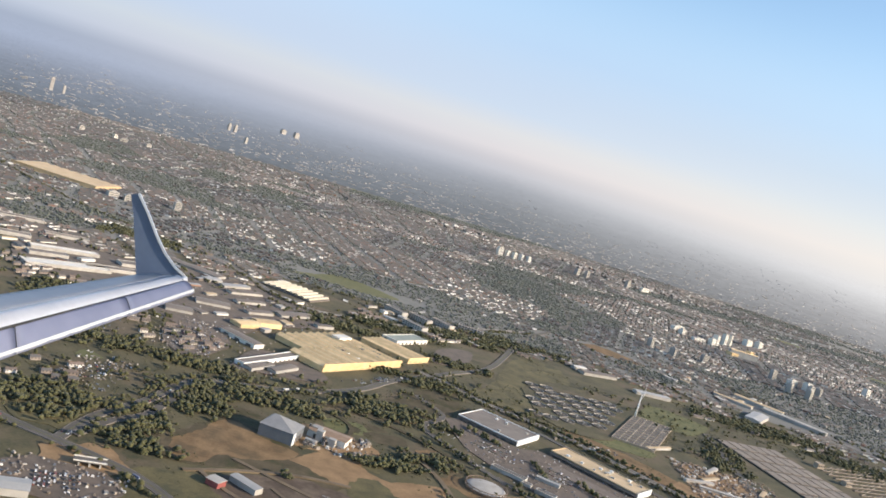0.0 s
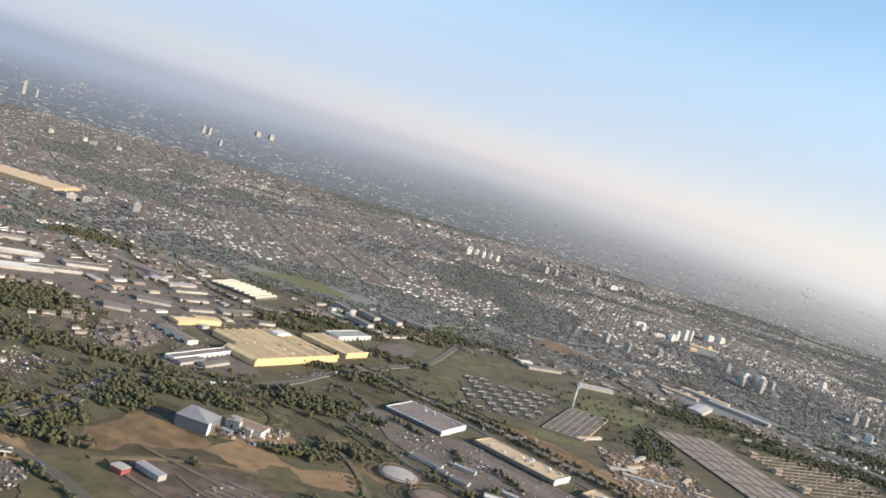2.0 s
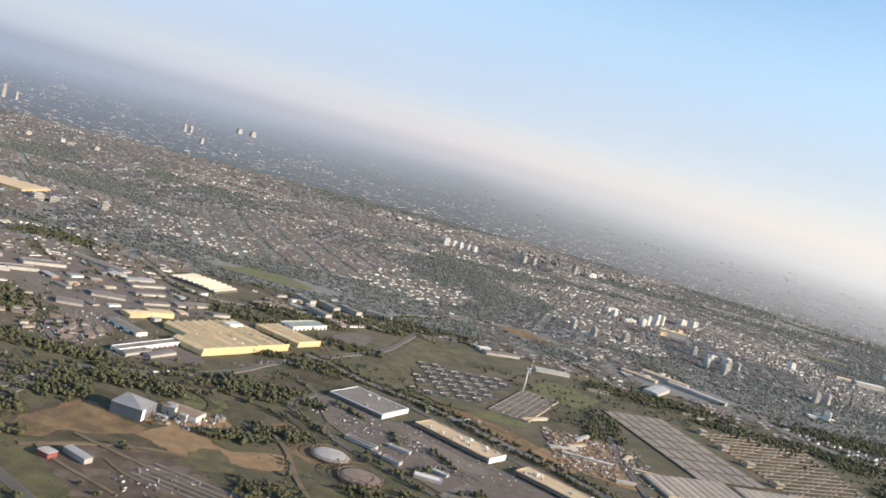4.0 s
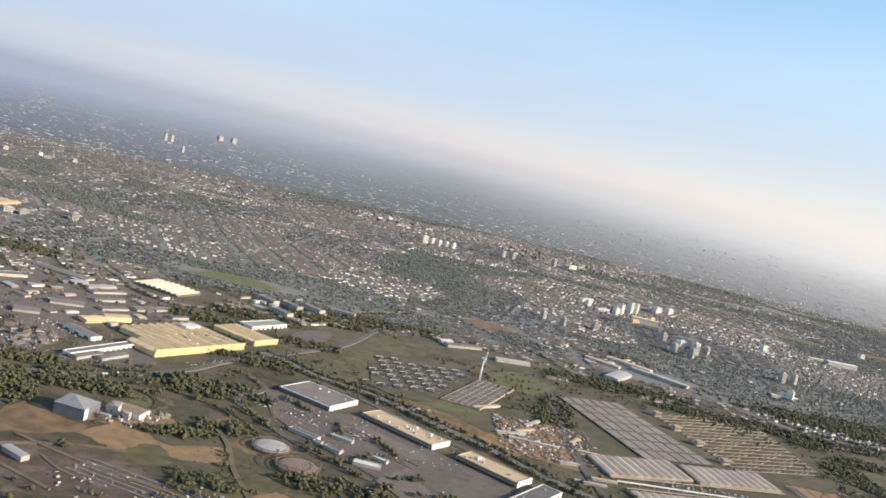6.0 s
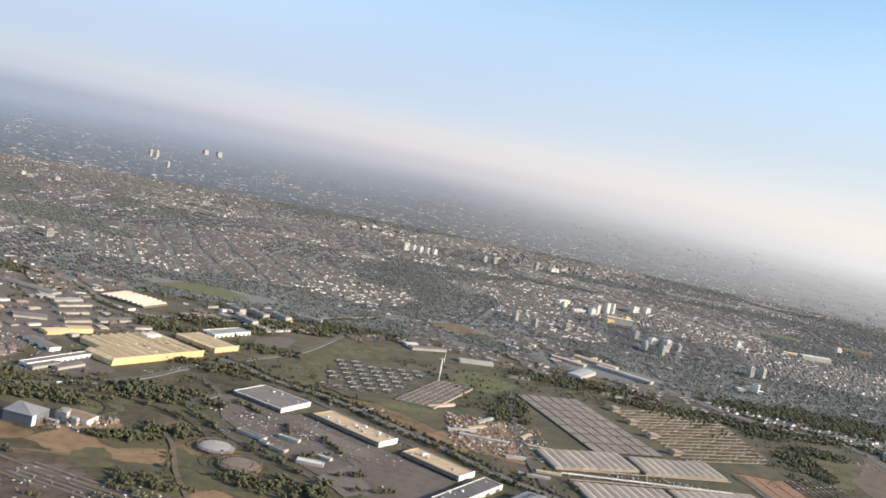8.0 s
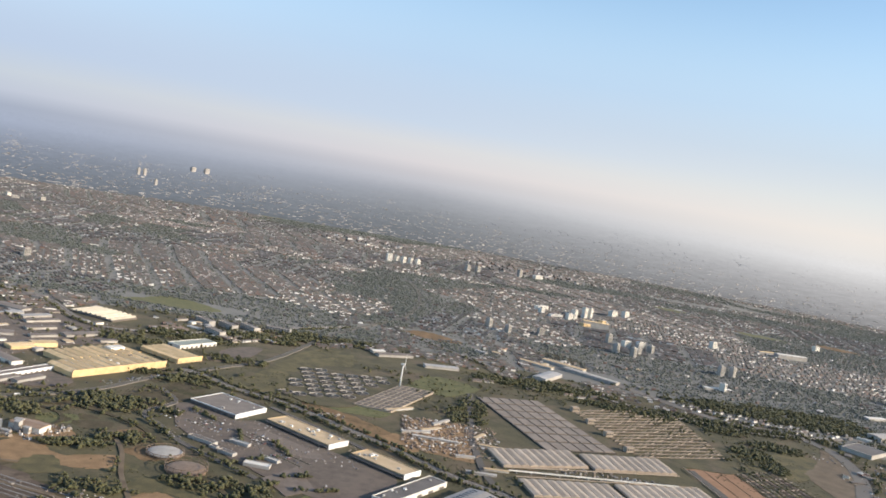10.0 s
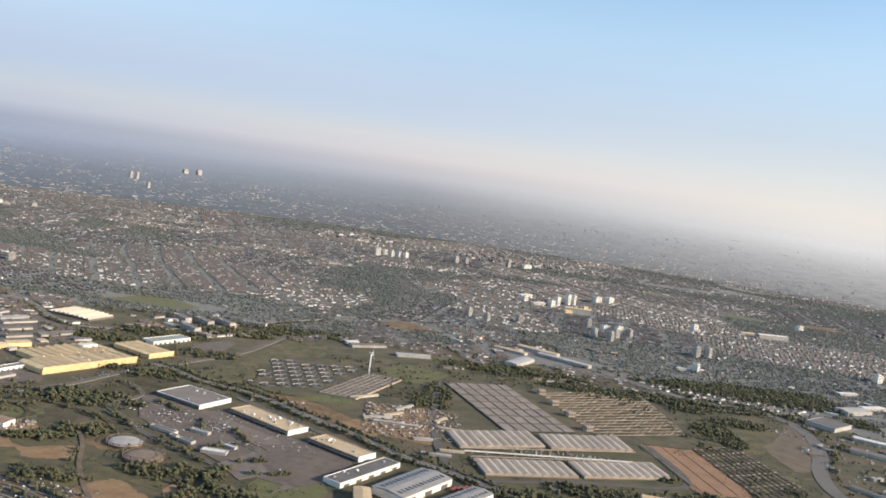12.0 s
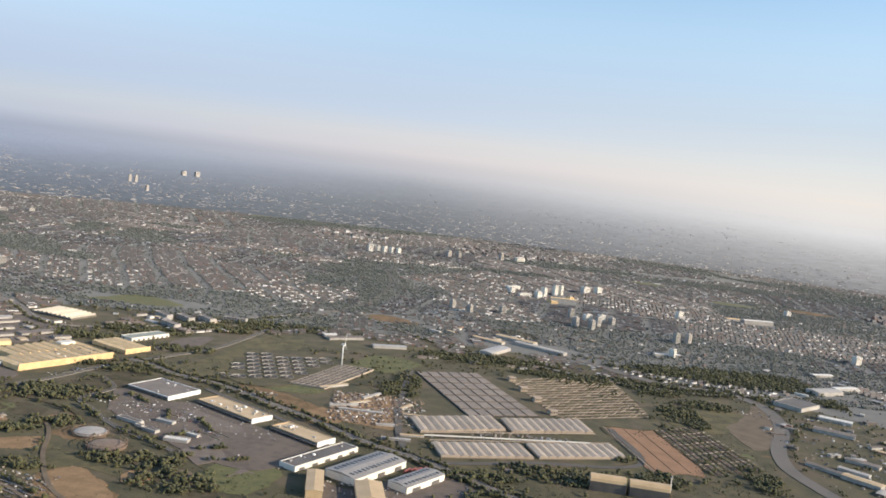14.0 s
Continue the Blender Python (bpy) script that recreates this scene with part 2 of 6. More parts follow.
        return self.add(pts, [(0, 1, 2, 3), (7, 6, 5, 4), (0, 4, 5, 1), (1, 5, 6, 2), (2, 6, 7, 3), (3, 7, 4, 0)])

    def mesh(self, name, material, smooth=False):
        me = bpy.data.meshes.new(name)
        me.from_pydata(self.v, [], self.f)
        me.materials.append(material)
        if smooth:
            me.polygons.foreach_set("use_smooth", [True] * len(me.polygons))
        me.update()
        return me


def part(name, shape, material, parent, label="", smooth=False):
    ob = new(name, shape if isinstance(shape, bpy.types.Mesh) else shape.mesh(name, material, smooth))
    ob.parent = parent
    return tagged(ob, label)


def thing(name, x, y, label, category, ang=0.0, group="", z=0.0, kind=""):
    ob = new(name)
    ob.matrix_world = pose(x, y, z, 0, 0, ang)
    return tagged(ob, label, category, group, kind)


def lone(name, shape, material, label, category, kind="", group="", smooth=False, m=None):
    ob = new(name, shape.mesh(name, material, smooth))
    if m:
        ob.matrix_world = m
    return tagged(ob, label, category, group, kind)


def smooth_line(pts, step=12.0):
    """A rounded way through a few corners."""
    p = [Vector((a, b)) for a, b in pts]
    p = [2 * p[0] - p[1]] + p + [2 * p[-1] - p[-2]]
    out = []
    for i in range(1, len(p) - 2):
        n = max(2, int((p[i + 1] - p[i]).length / step))
        for k in range(n):
            t = k / n
            out.append(0.5 * (2 * p[i] + (p[i + 1] - p[i - 1]) * t + (2 * p[i - 1] - 5 * p[i] + 4 * p[i + 1] - p[i + 2]) * t ** 2 + (3 * p[i] - p[i - 1] - 3 * p[i + 1] + p[i + 2]) * t ** 3))
    return out + [p[-2]]


def strip(pts, width, z=0.1, thick=0.25, shift=0.0):
    """A slab of even width along a way."""
    line = smooth_line(pts)
    s, n = Shape(), len(line)
    for i, c in enumerate(line):
        d = (line[min(i + 1, n - 1)] - line[max(i - 1, 0)]).normalized()
        r = Vector((d.y, -d.x))
        for e, h in ((-1, z - thick), (-1, z), (1, z), (1, z - thick)):
            s.v.append((*(c + r * (shift + e * width / 2)), h))
    s.f = [(4 * i + k, 4 * i + k + 1, 4 * i + k + 5, 4 * i + k + 4) for i in range(n - 1) for k in range(3)]
    return s


def patch(corners, z=0.1, rough_edge=3.0, seed=0):
    """A field with rounded, slightly uneven edges between a few corners, standing a little above the ground."""
    line = smooth_line(list(corners) + [corners[0]], 3.0)[:-1]
    mid = sum(line, Vector((0, 0))) / len(line)
    s = Shape()
    for p in line:
        d = (p - mid).normalized()
        q = p + d * rough_edge * (noise.noise((p.x / 22, p.y / 22, seed * 7.3)) + 0.5 * noise.noise((p.x / 6, p.y / 6, seed * 3.1)))
        s.v.append((q.x, q.y, z))
    s.v += [(a, b, z - 0.5) for a, b, _ in s.v]
    n = len(line)
    s.f = [tuple(range(n))] + [(k, n + k, n + (k + 1) % n, (k + 1) % n) for k in range(n)]
    area = sum(s.v[k][0] * s.v[(k + 1) % n][1] - s.v[(k + 1) % n][0] * s.v[k][1] for k in range(n))
    if area < 0:
        s.f = [tuple(reversed(q)) for q in s.f]
    return s


# ---- the ground, fields, roads and water ----
MIDDLE = Vector((240, -110))
g = Shape()
rings, spokes = [0, 400, 800, 1200, 1700, 2300, 3000, 3700, 4350], 96
for r in rings[1:]:
    g.v += [(MIDDLE.x + r * math.cos(2 * math.pi * k / spokes), MIDDLE.y + r * math.sin(2 * math.pi * k / spokes), 0) for k in range(spokes)]
g.f = [tuple(range(spokes))] + [(j * spokes + k, (j + 1) * spokes + k, (j + 1) * spokes + (k + 1) % spokes, j * spokes + (k + 1) % spokes) for j in range(len(rings) - 2) for k in range(spokes)]
lone("ground", g, GRASS, "olive green and brown ground of a wide suburban plain", "ground", "structure")

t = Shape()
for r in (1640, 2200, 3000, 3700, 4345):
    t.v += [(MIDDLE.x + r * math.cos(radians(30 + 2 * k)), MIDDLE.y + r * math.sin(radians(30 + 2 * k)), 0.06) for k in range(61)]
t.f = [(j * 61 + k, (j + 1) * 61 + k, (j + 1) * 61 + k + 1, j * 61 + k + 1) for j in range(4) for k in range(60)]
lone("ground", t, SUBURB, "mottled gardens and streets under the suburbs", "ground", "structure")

# the far plain: it glows by itself, with the haze under the horizon painted in
b = Shape()
prof = [(4340, -1), (4480, 70), (4600, 140), (4680, 200), (4730, 245), (4760, 285)]
def rise(k):
    """The rim stays low towards the sun, where its shadow would fall on the town."""
    az = (360 * k / spokes + 180) % 360 - 180
    return min(1.0, max(0.1, (az - 52) / 4)) if -70 < az < 60 else 1.0


for r, z in prof:
    b.v += [(MIDDLE.x + r * math.cos(2 * math.pi * k / spokes), MIDDLE.y + r * math.sin(2 * math.pi * k / spokes), z * rise(k)) for k in range(spokes)]
b.f = [(j * spokes + k, j * spokes + (k + 1) % spokes, (j + 1) * spokes + (k + 1) % spokes, (j + 1) * spokes + k) for j in range(len(prof) - 1) for k in range(spokes)]
# haze colours painted on the distance by degrees above the horizon: away from the sun, in the middle and towards the
# sun
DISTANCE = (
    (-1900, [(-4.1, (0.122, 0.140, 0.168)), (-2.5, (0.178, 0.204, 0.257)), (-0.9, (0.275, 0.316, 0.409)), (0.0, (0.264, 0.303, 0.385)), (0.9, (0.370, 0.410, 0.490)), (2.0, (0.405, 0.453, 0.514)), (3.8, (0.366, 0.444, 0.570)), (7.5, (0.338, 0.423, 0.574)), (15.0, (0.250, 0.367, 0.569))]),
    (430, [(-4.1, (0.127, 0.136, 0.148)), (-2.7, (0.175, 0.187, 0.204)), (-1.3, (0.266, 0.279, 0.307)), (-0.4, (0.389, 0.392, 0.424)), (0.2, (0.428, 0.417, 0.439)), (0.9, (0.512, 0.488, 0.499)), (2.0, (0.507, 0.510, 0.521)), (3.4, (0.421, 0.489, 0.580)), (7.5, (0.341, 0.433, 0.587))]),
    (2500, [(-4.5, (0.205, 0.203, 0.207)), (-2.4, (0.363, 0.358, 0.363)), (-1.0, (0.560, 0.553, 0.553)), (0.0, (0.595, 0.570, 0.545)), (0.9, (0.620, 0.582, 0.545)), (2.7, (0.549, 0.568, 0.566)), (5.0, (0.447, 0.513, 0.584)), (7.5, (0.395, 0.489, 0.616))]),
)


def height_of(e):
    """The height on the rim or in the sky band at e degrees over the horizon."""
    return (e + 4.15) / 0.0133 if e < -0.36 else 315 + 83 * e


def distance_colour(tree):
    """The painted haze's colour by height and by how far round towards the sun; returns the colour, the height and the
    coordinates.
    """
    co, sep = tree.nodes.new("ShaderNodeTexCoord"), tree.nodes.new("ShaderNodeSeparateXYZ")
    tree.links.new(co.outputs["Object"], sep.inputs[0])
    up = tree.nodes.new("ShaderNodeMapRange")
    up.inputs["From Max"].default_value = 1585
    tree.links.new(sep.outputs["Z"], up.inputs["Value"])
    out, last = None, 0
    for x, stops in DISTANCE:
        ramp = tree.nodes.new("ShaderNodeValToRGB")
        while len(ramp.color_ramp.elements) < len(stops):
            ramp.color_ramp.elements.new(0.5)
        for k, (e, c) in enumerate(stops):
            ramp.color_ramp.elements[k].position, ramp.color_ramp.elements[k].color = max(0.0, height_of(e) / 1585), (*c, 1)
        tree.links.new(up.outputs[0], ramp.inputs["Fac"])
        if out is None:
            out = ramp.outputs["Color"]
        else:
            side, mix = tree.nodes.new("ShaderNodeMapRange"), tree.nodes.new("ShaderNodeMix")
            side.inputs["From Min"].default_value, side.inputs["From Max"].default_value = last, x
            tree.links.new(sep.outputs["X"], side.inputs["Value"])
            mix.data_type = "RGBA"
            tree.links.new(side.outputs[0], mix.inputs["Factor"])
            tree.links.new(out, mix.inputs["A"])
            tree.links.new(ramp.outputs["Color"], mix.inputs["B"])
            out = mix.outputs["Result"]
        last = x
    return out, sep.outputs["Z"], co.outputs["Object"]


# pure emission: haze and its sunward brightening are painted into the glow
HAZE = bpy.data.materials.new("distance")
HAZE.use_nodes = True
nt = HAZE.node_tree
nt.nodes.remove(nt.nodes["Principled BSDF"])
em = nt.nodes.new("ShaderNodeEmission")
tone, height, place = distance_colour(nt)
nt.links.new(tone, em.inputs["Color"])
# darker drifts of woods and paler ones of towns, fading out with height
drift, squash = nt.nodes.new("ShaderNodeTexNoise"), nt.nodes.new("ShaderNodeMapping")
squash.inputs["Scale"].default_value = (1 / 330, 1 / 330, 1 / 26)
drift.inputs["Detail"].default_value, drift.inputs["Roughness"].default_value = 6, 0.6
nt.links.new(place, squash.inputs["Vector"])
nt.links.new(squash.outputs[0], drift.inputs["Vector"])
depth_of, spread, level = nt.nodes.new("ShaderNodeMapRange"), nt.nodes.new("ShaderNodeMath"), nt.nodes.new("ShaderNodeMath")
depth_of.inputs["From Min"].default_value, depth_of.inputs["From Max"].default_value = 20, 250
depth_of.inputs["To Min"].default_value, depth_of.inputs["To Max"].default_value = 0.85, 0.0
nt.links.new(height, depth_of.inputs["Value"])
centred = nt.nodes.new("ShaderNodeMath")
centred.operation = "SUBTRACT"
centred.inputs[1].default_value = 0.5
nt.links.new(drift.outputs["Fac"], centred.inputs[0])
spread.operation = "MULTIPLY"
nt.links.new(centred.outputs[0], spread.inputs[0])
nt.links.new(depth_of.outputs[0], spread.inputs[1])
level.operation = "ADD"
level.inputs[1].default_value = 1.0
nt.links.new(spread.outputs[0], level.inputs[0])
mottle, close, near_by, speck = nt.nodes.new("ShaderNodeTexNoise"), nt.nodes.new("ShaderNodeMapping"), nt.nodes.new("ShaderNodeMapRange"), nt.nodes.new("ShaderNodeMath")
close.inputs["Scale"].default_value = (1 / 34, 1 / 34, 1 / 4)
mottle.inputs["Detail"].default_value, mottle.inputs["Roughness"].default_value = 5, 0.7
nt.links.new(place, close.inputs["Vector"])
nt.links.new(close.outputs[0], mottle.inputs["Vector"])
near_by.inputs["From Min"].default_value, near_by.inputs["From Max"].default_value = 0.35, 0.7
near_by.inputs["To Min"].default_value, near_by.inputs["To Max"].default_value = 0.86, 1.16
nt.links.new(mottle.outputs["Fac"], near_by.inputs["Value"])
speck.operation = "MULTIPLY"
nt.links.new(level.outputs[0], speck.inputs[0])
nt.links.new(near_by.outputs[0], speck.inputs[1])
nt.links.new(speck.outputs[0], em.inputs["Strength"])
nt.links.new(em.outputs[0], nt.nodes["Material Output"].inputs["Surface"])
lone("backdrop", b, HAZE, "grey plain with painted haze fading out under the horizon", "backdrop", "structure")

# a glowing sheet, added to paint the bright haze band over the far plain
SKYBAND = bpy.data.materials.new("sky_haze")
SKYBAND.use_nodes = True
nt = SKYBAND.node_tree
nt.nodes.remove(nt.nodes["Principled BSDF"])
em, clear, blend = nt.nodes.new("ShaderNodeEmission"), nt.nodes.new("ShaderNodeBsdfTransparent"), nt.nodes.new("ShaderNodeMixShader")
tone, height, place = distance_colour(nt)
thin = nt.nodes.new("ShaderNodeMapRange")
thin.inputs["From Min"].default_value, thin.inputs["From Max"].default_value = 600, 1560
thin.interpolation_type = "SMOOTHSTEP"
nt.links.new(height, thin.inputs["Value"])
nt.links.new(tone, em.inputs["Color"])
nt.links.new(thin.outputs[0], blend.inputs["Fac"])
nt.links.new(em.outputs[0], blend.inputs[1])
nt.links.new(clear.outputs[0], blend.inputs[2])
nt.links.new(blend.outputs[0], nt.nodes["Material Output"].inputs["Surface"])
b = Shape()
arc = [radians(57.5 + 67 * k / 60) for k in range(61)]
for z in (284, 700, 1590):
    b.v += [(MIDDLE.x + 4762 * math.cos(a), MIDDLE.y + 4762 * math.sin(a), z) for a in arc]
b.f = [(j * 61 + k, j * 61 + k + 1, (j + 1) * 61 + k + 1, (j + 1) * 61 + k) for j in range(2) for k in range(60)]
lone("backdrop", b, SKYBAND, "painted pale pinkish haze low in the sky", "sky", "structure")

FIELDS = [
    ("field", SCRUB, "brown rough ground beside the works yard", [(-134, 640), (-132, 695), (-106, 757), (-68, 742), (-36, 728), (12, 684), (-17, 668), (-60, 662), (-99, 642)]),
    ("field", DRY, "dry ploughed tan field beside a grey hall", [(-127, 650), (-126, 691), (-103, 751), (-69, 736), (-39, 723), (-44, 701), (-59, 689), (-91, 674), (-99, 650), (-114, 644)]),
    ("field", SAND, "pale sandy square of bare earth", [(-39, 704), (-26, 727), (4, 745), (30, 713), (7, 679), (-16, 690)]),
    ("field", SAND, "pale sandy strip of bare earth", [(7, 732), (45, 716), (63, 728), (86, 735), (94, 715), (83, 693), (54, 688), (28, 713)]),
    ("field", SAND, "trodden bare ground of a works yard", [(-42, 738), (-46, 790), (-20, 806), (26, 788), (30, 752), (-5, 742)]),
    ("field", MEADOW, "olive green field with a worn edge", [(7, 679), (29, 711), (56, 684), (46, 664), (17, 664)]),
    ("field", SCRUB, "brown scrubland with tracks across it", [(-40, 640), (20, 650), (90, 632), (150, 560), (60, 520), (-40, 560)]),
    ("field", DRY, "dry tan field beside a farm track", [(126, 632), (151, 655), (190, 618), (214, 588), (165, 560), (135, 585)]),
    ("field", DRY, "small dry clearing among bushes", [(203, 651), (215, 667), (233, 643), (218, 631)]),
    ("field", MEADOW, "rough green meadow", [(60, 640), (120, 690), (180, 680), (205, 640), (150, 660), (110, 625)]),
    ("field", LAWN, "green lawn with a paved cross", [(268, 668), (290, 735), (316, 757), (352, 694), (335, 640), (305, 628)]),
    ("field", MEADOW, "olive meadow beside the filter tanks", [(110, 1080), (150, 1130), (215, 1370), (285, 1390), (285, 1270), (215, 1200), (210, 1090), (165, 1060)]),
    ("field", LAWN, "green bank beside the sludge beds", [(250, 1062), (300, 1062), (355, 1050), (340, 1020), (280, 1030)]),
    ("field", LAWN, "green meadow under the turbine", [(376, 1225), (430, 1320), (500, 1280), (450, 1200), (405, 1205)]),
    ("field", DRY, "bare brown strip beside the railway", [(228, 1022), (262, 1030), (310, 1010), (372, 950), (356, 915), (300, 968), (255, 1000)]),
    ("field", SAND, "heap of yellow sand in a works yard", [(341, 901), (368, 957), (403, 925), (396, 897), (366, 884)]),
    ("field", SAND, "bare pale earth of a works yard", [(373, 935), (392, 1030), (440, 1050), (478, 1010), (470, 900), (420, 900)]),
    ("field", CLAY, "orange clay field with darker furrows", [(763, 1005), (800, 1014), (832, 1022), (846, 930), (855, 842), (820, 832), (786, 823), (776, 910)]),
    ("field", MEADOW, "green river meadow", [(860, 1150), (1000, 1180), (1010, 1110), (930, 1030), (880, 1060)]),
    ("field", MUD, "brown mud bank of a tidal creek", [(962, 1078), (1000, 1122), (1040, 1190), (1068, 1238), (1066, 1130), (1038, 1060), (994, 985), (966, 968), (958, 1030)]),
    ("field", MEADOW, "green strip between tank roofs", [(500, 880), (610, 915), (740, 945), (750, 915), (630, 888), (512, 850)]),
    ("field", MEADOW, "green bank below the tank roofs", [(520, 790), (640, 822), (762, 858), (775, 800), (650, 770), (540, 762)]),
    ("field", DRY, "reddish earth mound among trees", [(376, 1703), (421, 1735), (496, 1680), (470, 1650), (420, 1660)]),
    ("field", SCRUB, "brown waste ground beside the railway", [(640, 1700), (700, 1720), (760, 1660), (720, 1640)]),
    ("field", LAWN, "long green playing field", [(-190, 1560), (-156, 1590), (-95, 1660), (12, 1600), (-20, 1560), (-110, 1560)]),
    ("field", LAWN, "green park among houses", [(1290, 3040), (1400, 2990), (1420, 2940), (1300, 2960)]),
    ("field", LAWN, "green park among houses", [(1460, 2680), (1585, 2640), (1600, 2580), (1480, 2610)]),
    ("field", DRY, "pale green sports ground", [(1720, 2680), (1825, 2640), (1830, 2570), (1730, 2600)]),
    ("field", LAWN, "far green park", [(-420, 4220), (-260, 4300), (-180, 4210), (-330, 4130)]),
    ("field", MEADOW, "green embankment beside the main road", [(-255, 660), (-215, 690), (-185, 675), (-195, 640), (-240, 640)]),
    ("field", SAND, "bare sandy storage ground", [(-200, 602), (-170, 628), (-140, 606), (-150, 580), (-190, 575)]),
    ("field", MEADOW, "yellow green slope beside a yard", [(-135, 605), (-100, 625), (-60, 600), (-80, 560), (-130, 560)]),
    ("field", MEADOW, "green verge of the railway cutting", [(430, 1490), (520, 1440), (700, 1340), (690, 1300), (560, 1340), (450, 1420)]),
    ("field", SOIL, "dark brown churned soil of a builder's yard", [(-102, 610), (-77, 638), (-50, 660), (-17, 670), (17, 662), (52, 640), (70, 622), (30, 585), (-51, 560), (-76, 584)]),
    ("field", MEADOW, "olive meadow with brown hollows", [(-150, 606), (-121, 617), (-93, 623), (-69, 597), (-44, 561), (-90, 526), (-109, 519)]),
    ("field", SAND, "light brown mown field with swathes", [(126, 632), (149, 658), (189, 631), (213, 585), (173, 568), (146, 596)]),
    ("field", SAND, "small patch of bare pinkish earth", [(197, 649), (219, 669), (235, 644), (221, 627)]),
    ("field", SCRUB, "rough bank beside the main road", [(-40, 865), (20, 940), (70, 1030), (110, 1050), (100, 960), (40, 880)]),
]
for i, (nm, material, label, corners) in enumerate(FIELDS):
    lone(nm, patch(corners, 0.12 + 0.012 * i, 7.0, i), material, label, "field", "structure")

WORN = surface("worn_asphalt", (0.1, 0.075, 0.057), (0.165, 0.127, 0.098), 0.85, 9, 1.2, 0.2)
wr = random.Random(33)
for i in range(70):
    cx, cy = wr.choice(((60, 640), (0, 690), (-150, 690), (150, 660), (40, 860), (120, 1080), (330, 990), (250, 660), (-190, 800), (60, 780), (620, 770), (880, 900), (900, 1100), (560, 1330), (720, 1330), (-20, 1160)))
    cx, cy, r = cx + wr.gauss(0, 60), cy + wr.gauss(0, 35), wr.uniform(6, 22)
    ring = [(cx + r * wr.uniform(0.6, 1.5) * math.cos(a), cy + r * wr.uniform(0.6, 1.3) * math.sin(a)) for a in (0, 1.05, 2.1, 3.14, 4.2, 5.24)]
    lone("field", patch(ring, 0.06 + 0.0007 * i, 6.0, 100 + i), wr.choice((SCRUB, MEADOW, SCRUB, DRY, LAWN, MUD)), "small patch of rough grass and bare soil", "field", "structure")
PAVED = [
    ("car_park", "worn grey-brown asphalt of a retail car park", [(93, 945), (118, 955), (172, 912), (208, 918), (300, 848), (318, 838), (372, 790), (345, 712), (306, 698), (243, 734), (126, 847)]),
    ("car_park", "patched brown asphalt of an empty lot", [(234, 735), (238, 738), (262, 780), (266, 780), (288, 728), (290, 722), (266, 698), (262, 698)]),
    ("car_park", "paler worn asphalt before the shops", [(215, 890), (285, 835), (268, 815), (200, 868)]),
    ("yard", "grey asphalt yard of a storage site", [(-200, 585), (-150, 585), (-130, 560), (-170, 530), (-220, 545)]),
    ("yard", "grey asphalt yard beside long warehouses", [(-140, 905), (-125, 1000), (-60, 985), (-40, 960), (-60, 930)]),
    ("yard", "dark paved yard before loading bays", [(395, 690), (430, 672), (500, 740), (530, 735), (560, 690), (470, 640), (400, 640)]),
    ("yard", "brown paved yard behind warehouses", [(70, 1185), (95, 1290), (140, 1320), (130, 1230), (100, 1190)]),
    ("yard", "grey asphalt ground between factory sheds", [(-330, 1110), (-260, 1030), (-175, 1010), (-130, 1120), (-75, 1190), (-70, 1240), (-150, 1330), (-260, 1400), (-340, 1300)]),
    ("yard", "crowded asphalt car yard beside workshops", [(-234, 989), (-199, 1060), (-160, 1000), (-156, 965), (-178, 899), (-215, 930)]),
    ("yard", "asphalt yard between long white warehouses", [(-560, 1370), (-470, 1120), (-380, 1070), (-320, 1130), (-330, 1270), (-480, 1360)]),
    ("yard", "grey gravelled sludge works ground", [(470, 950), (490, 1225), (610, 1275), (860, 1345), (850, 1040), (755, 1000), (770, 855), (510, 780), (470, 880)]),
    ("yard", "grey ground round circular filter tanks", [(205, 1190), (270, 1280), (390, 1270), (350, 1160), (300, 1045), (225, 1055)]),
]
for i, (nm, label, corners) in enumerate(PAVED):
    lone(nm, patch(corners, 0.62 + 0.02 * i, 2.0, 40 + i), WORN if i in (1, 2) else ASPHALT if i < 10 else GRASS, label, "paving", "structure")

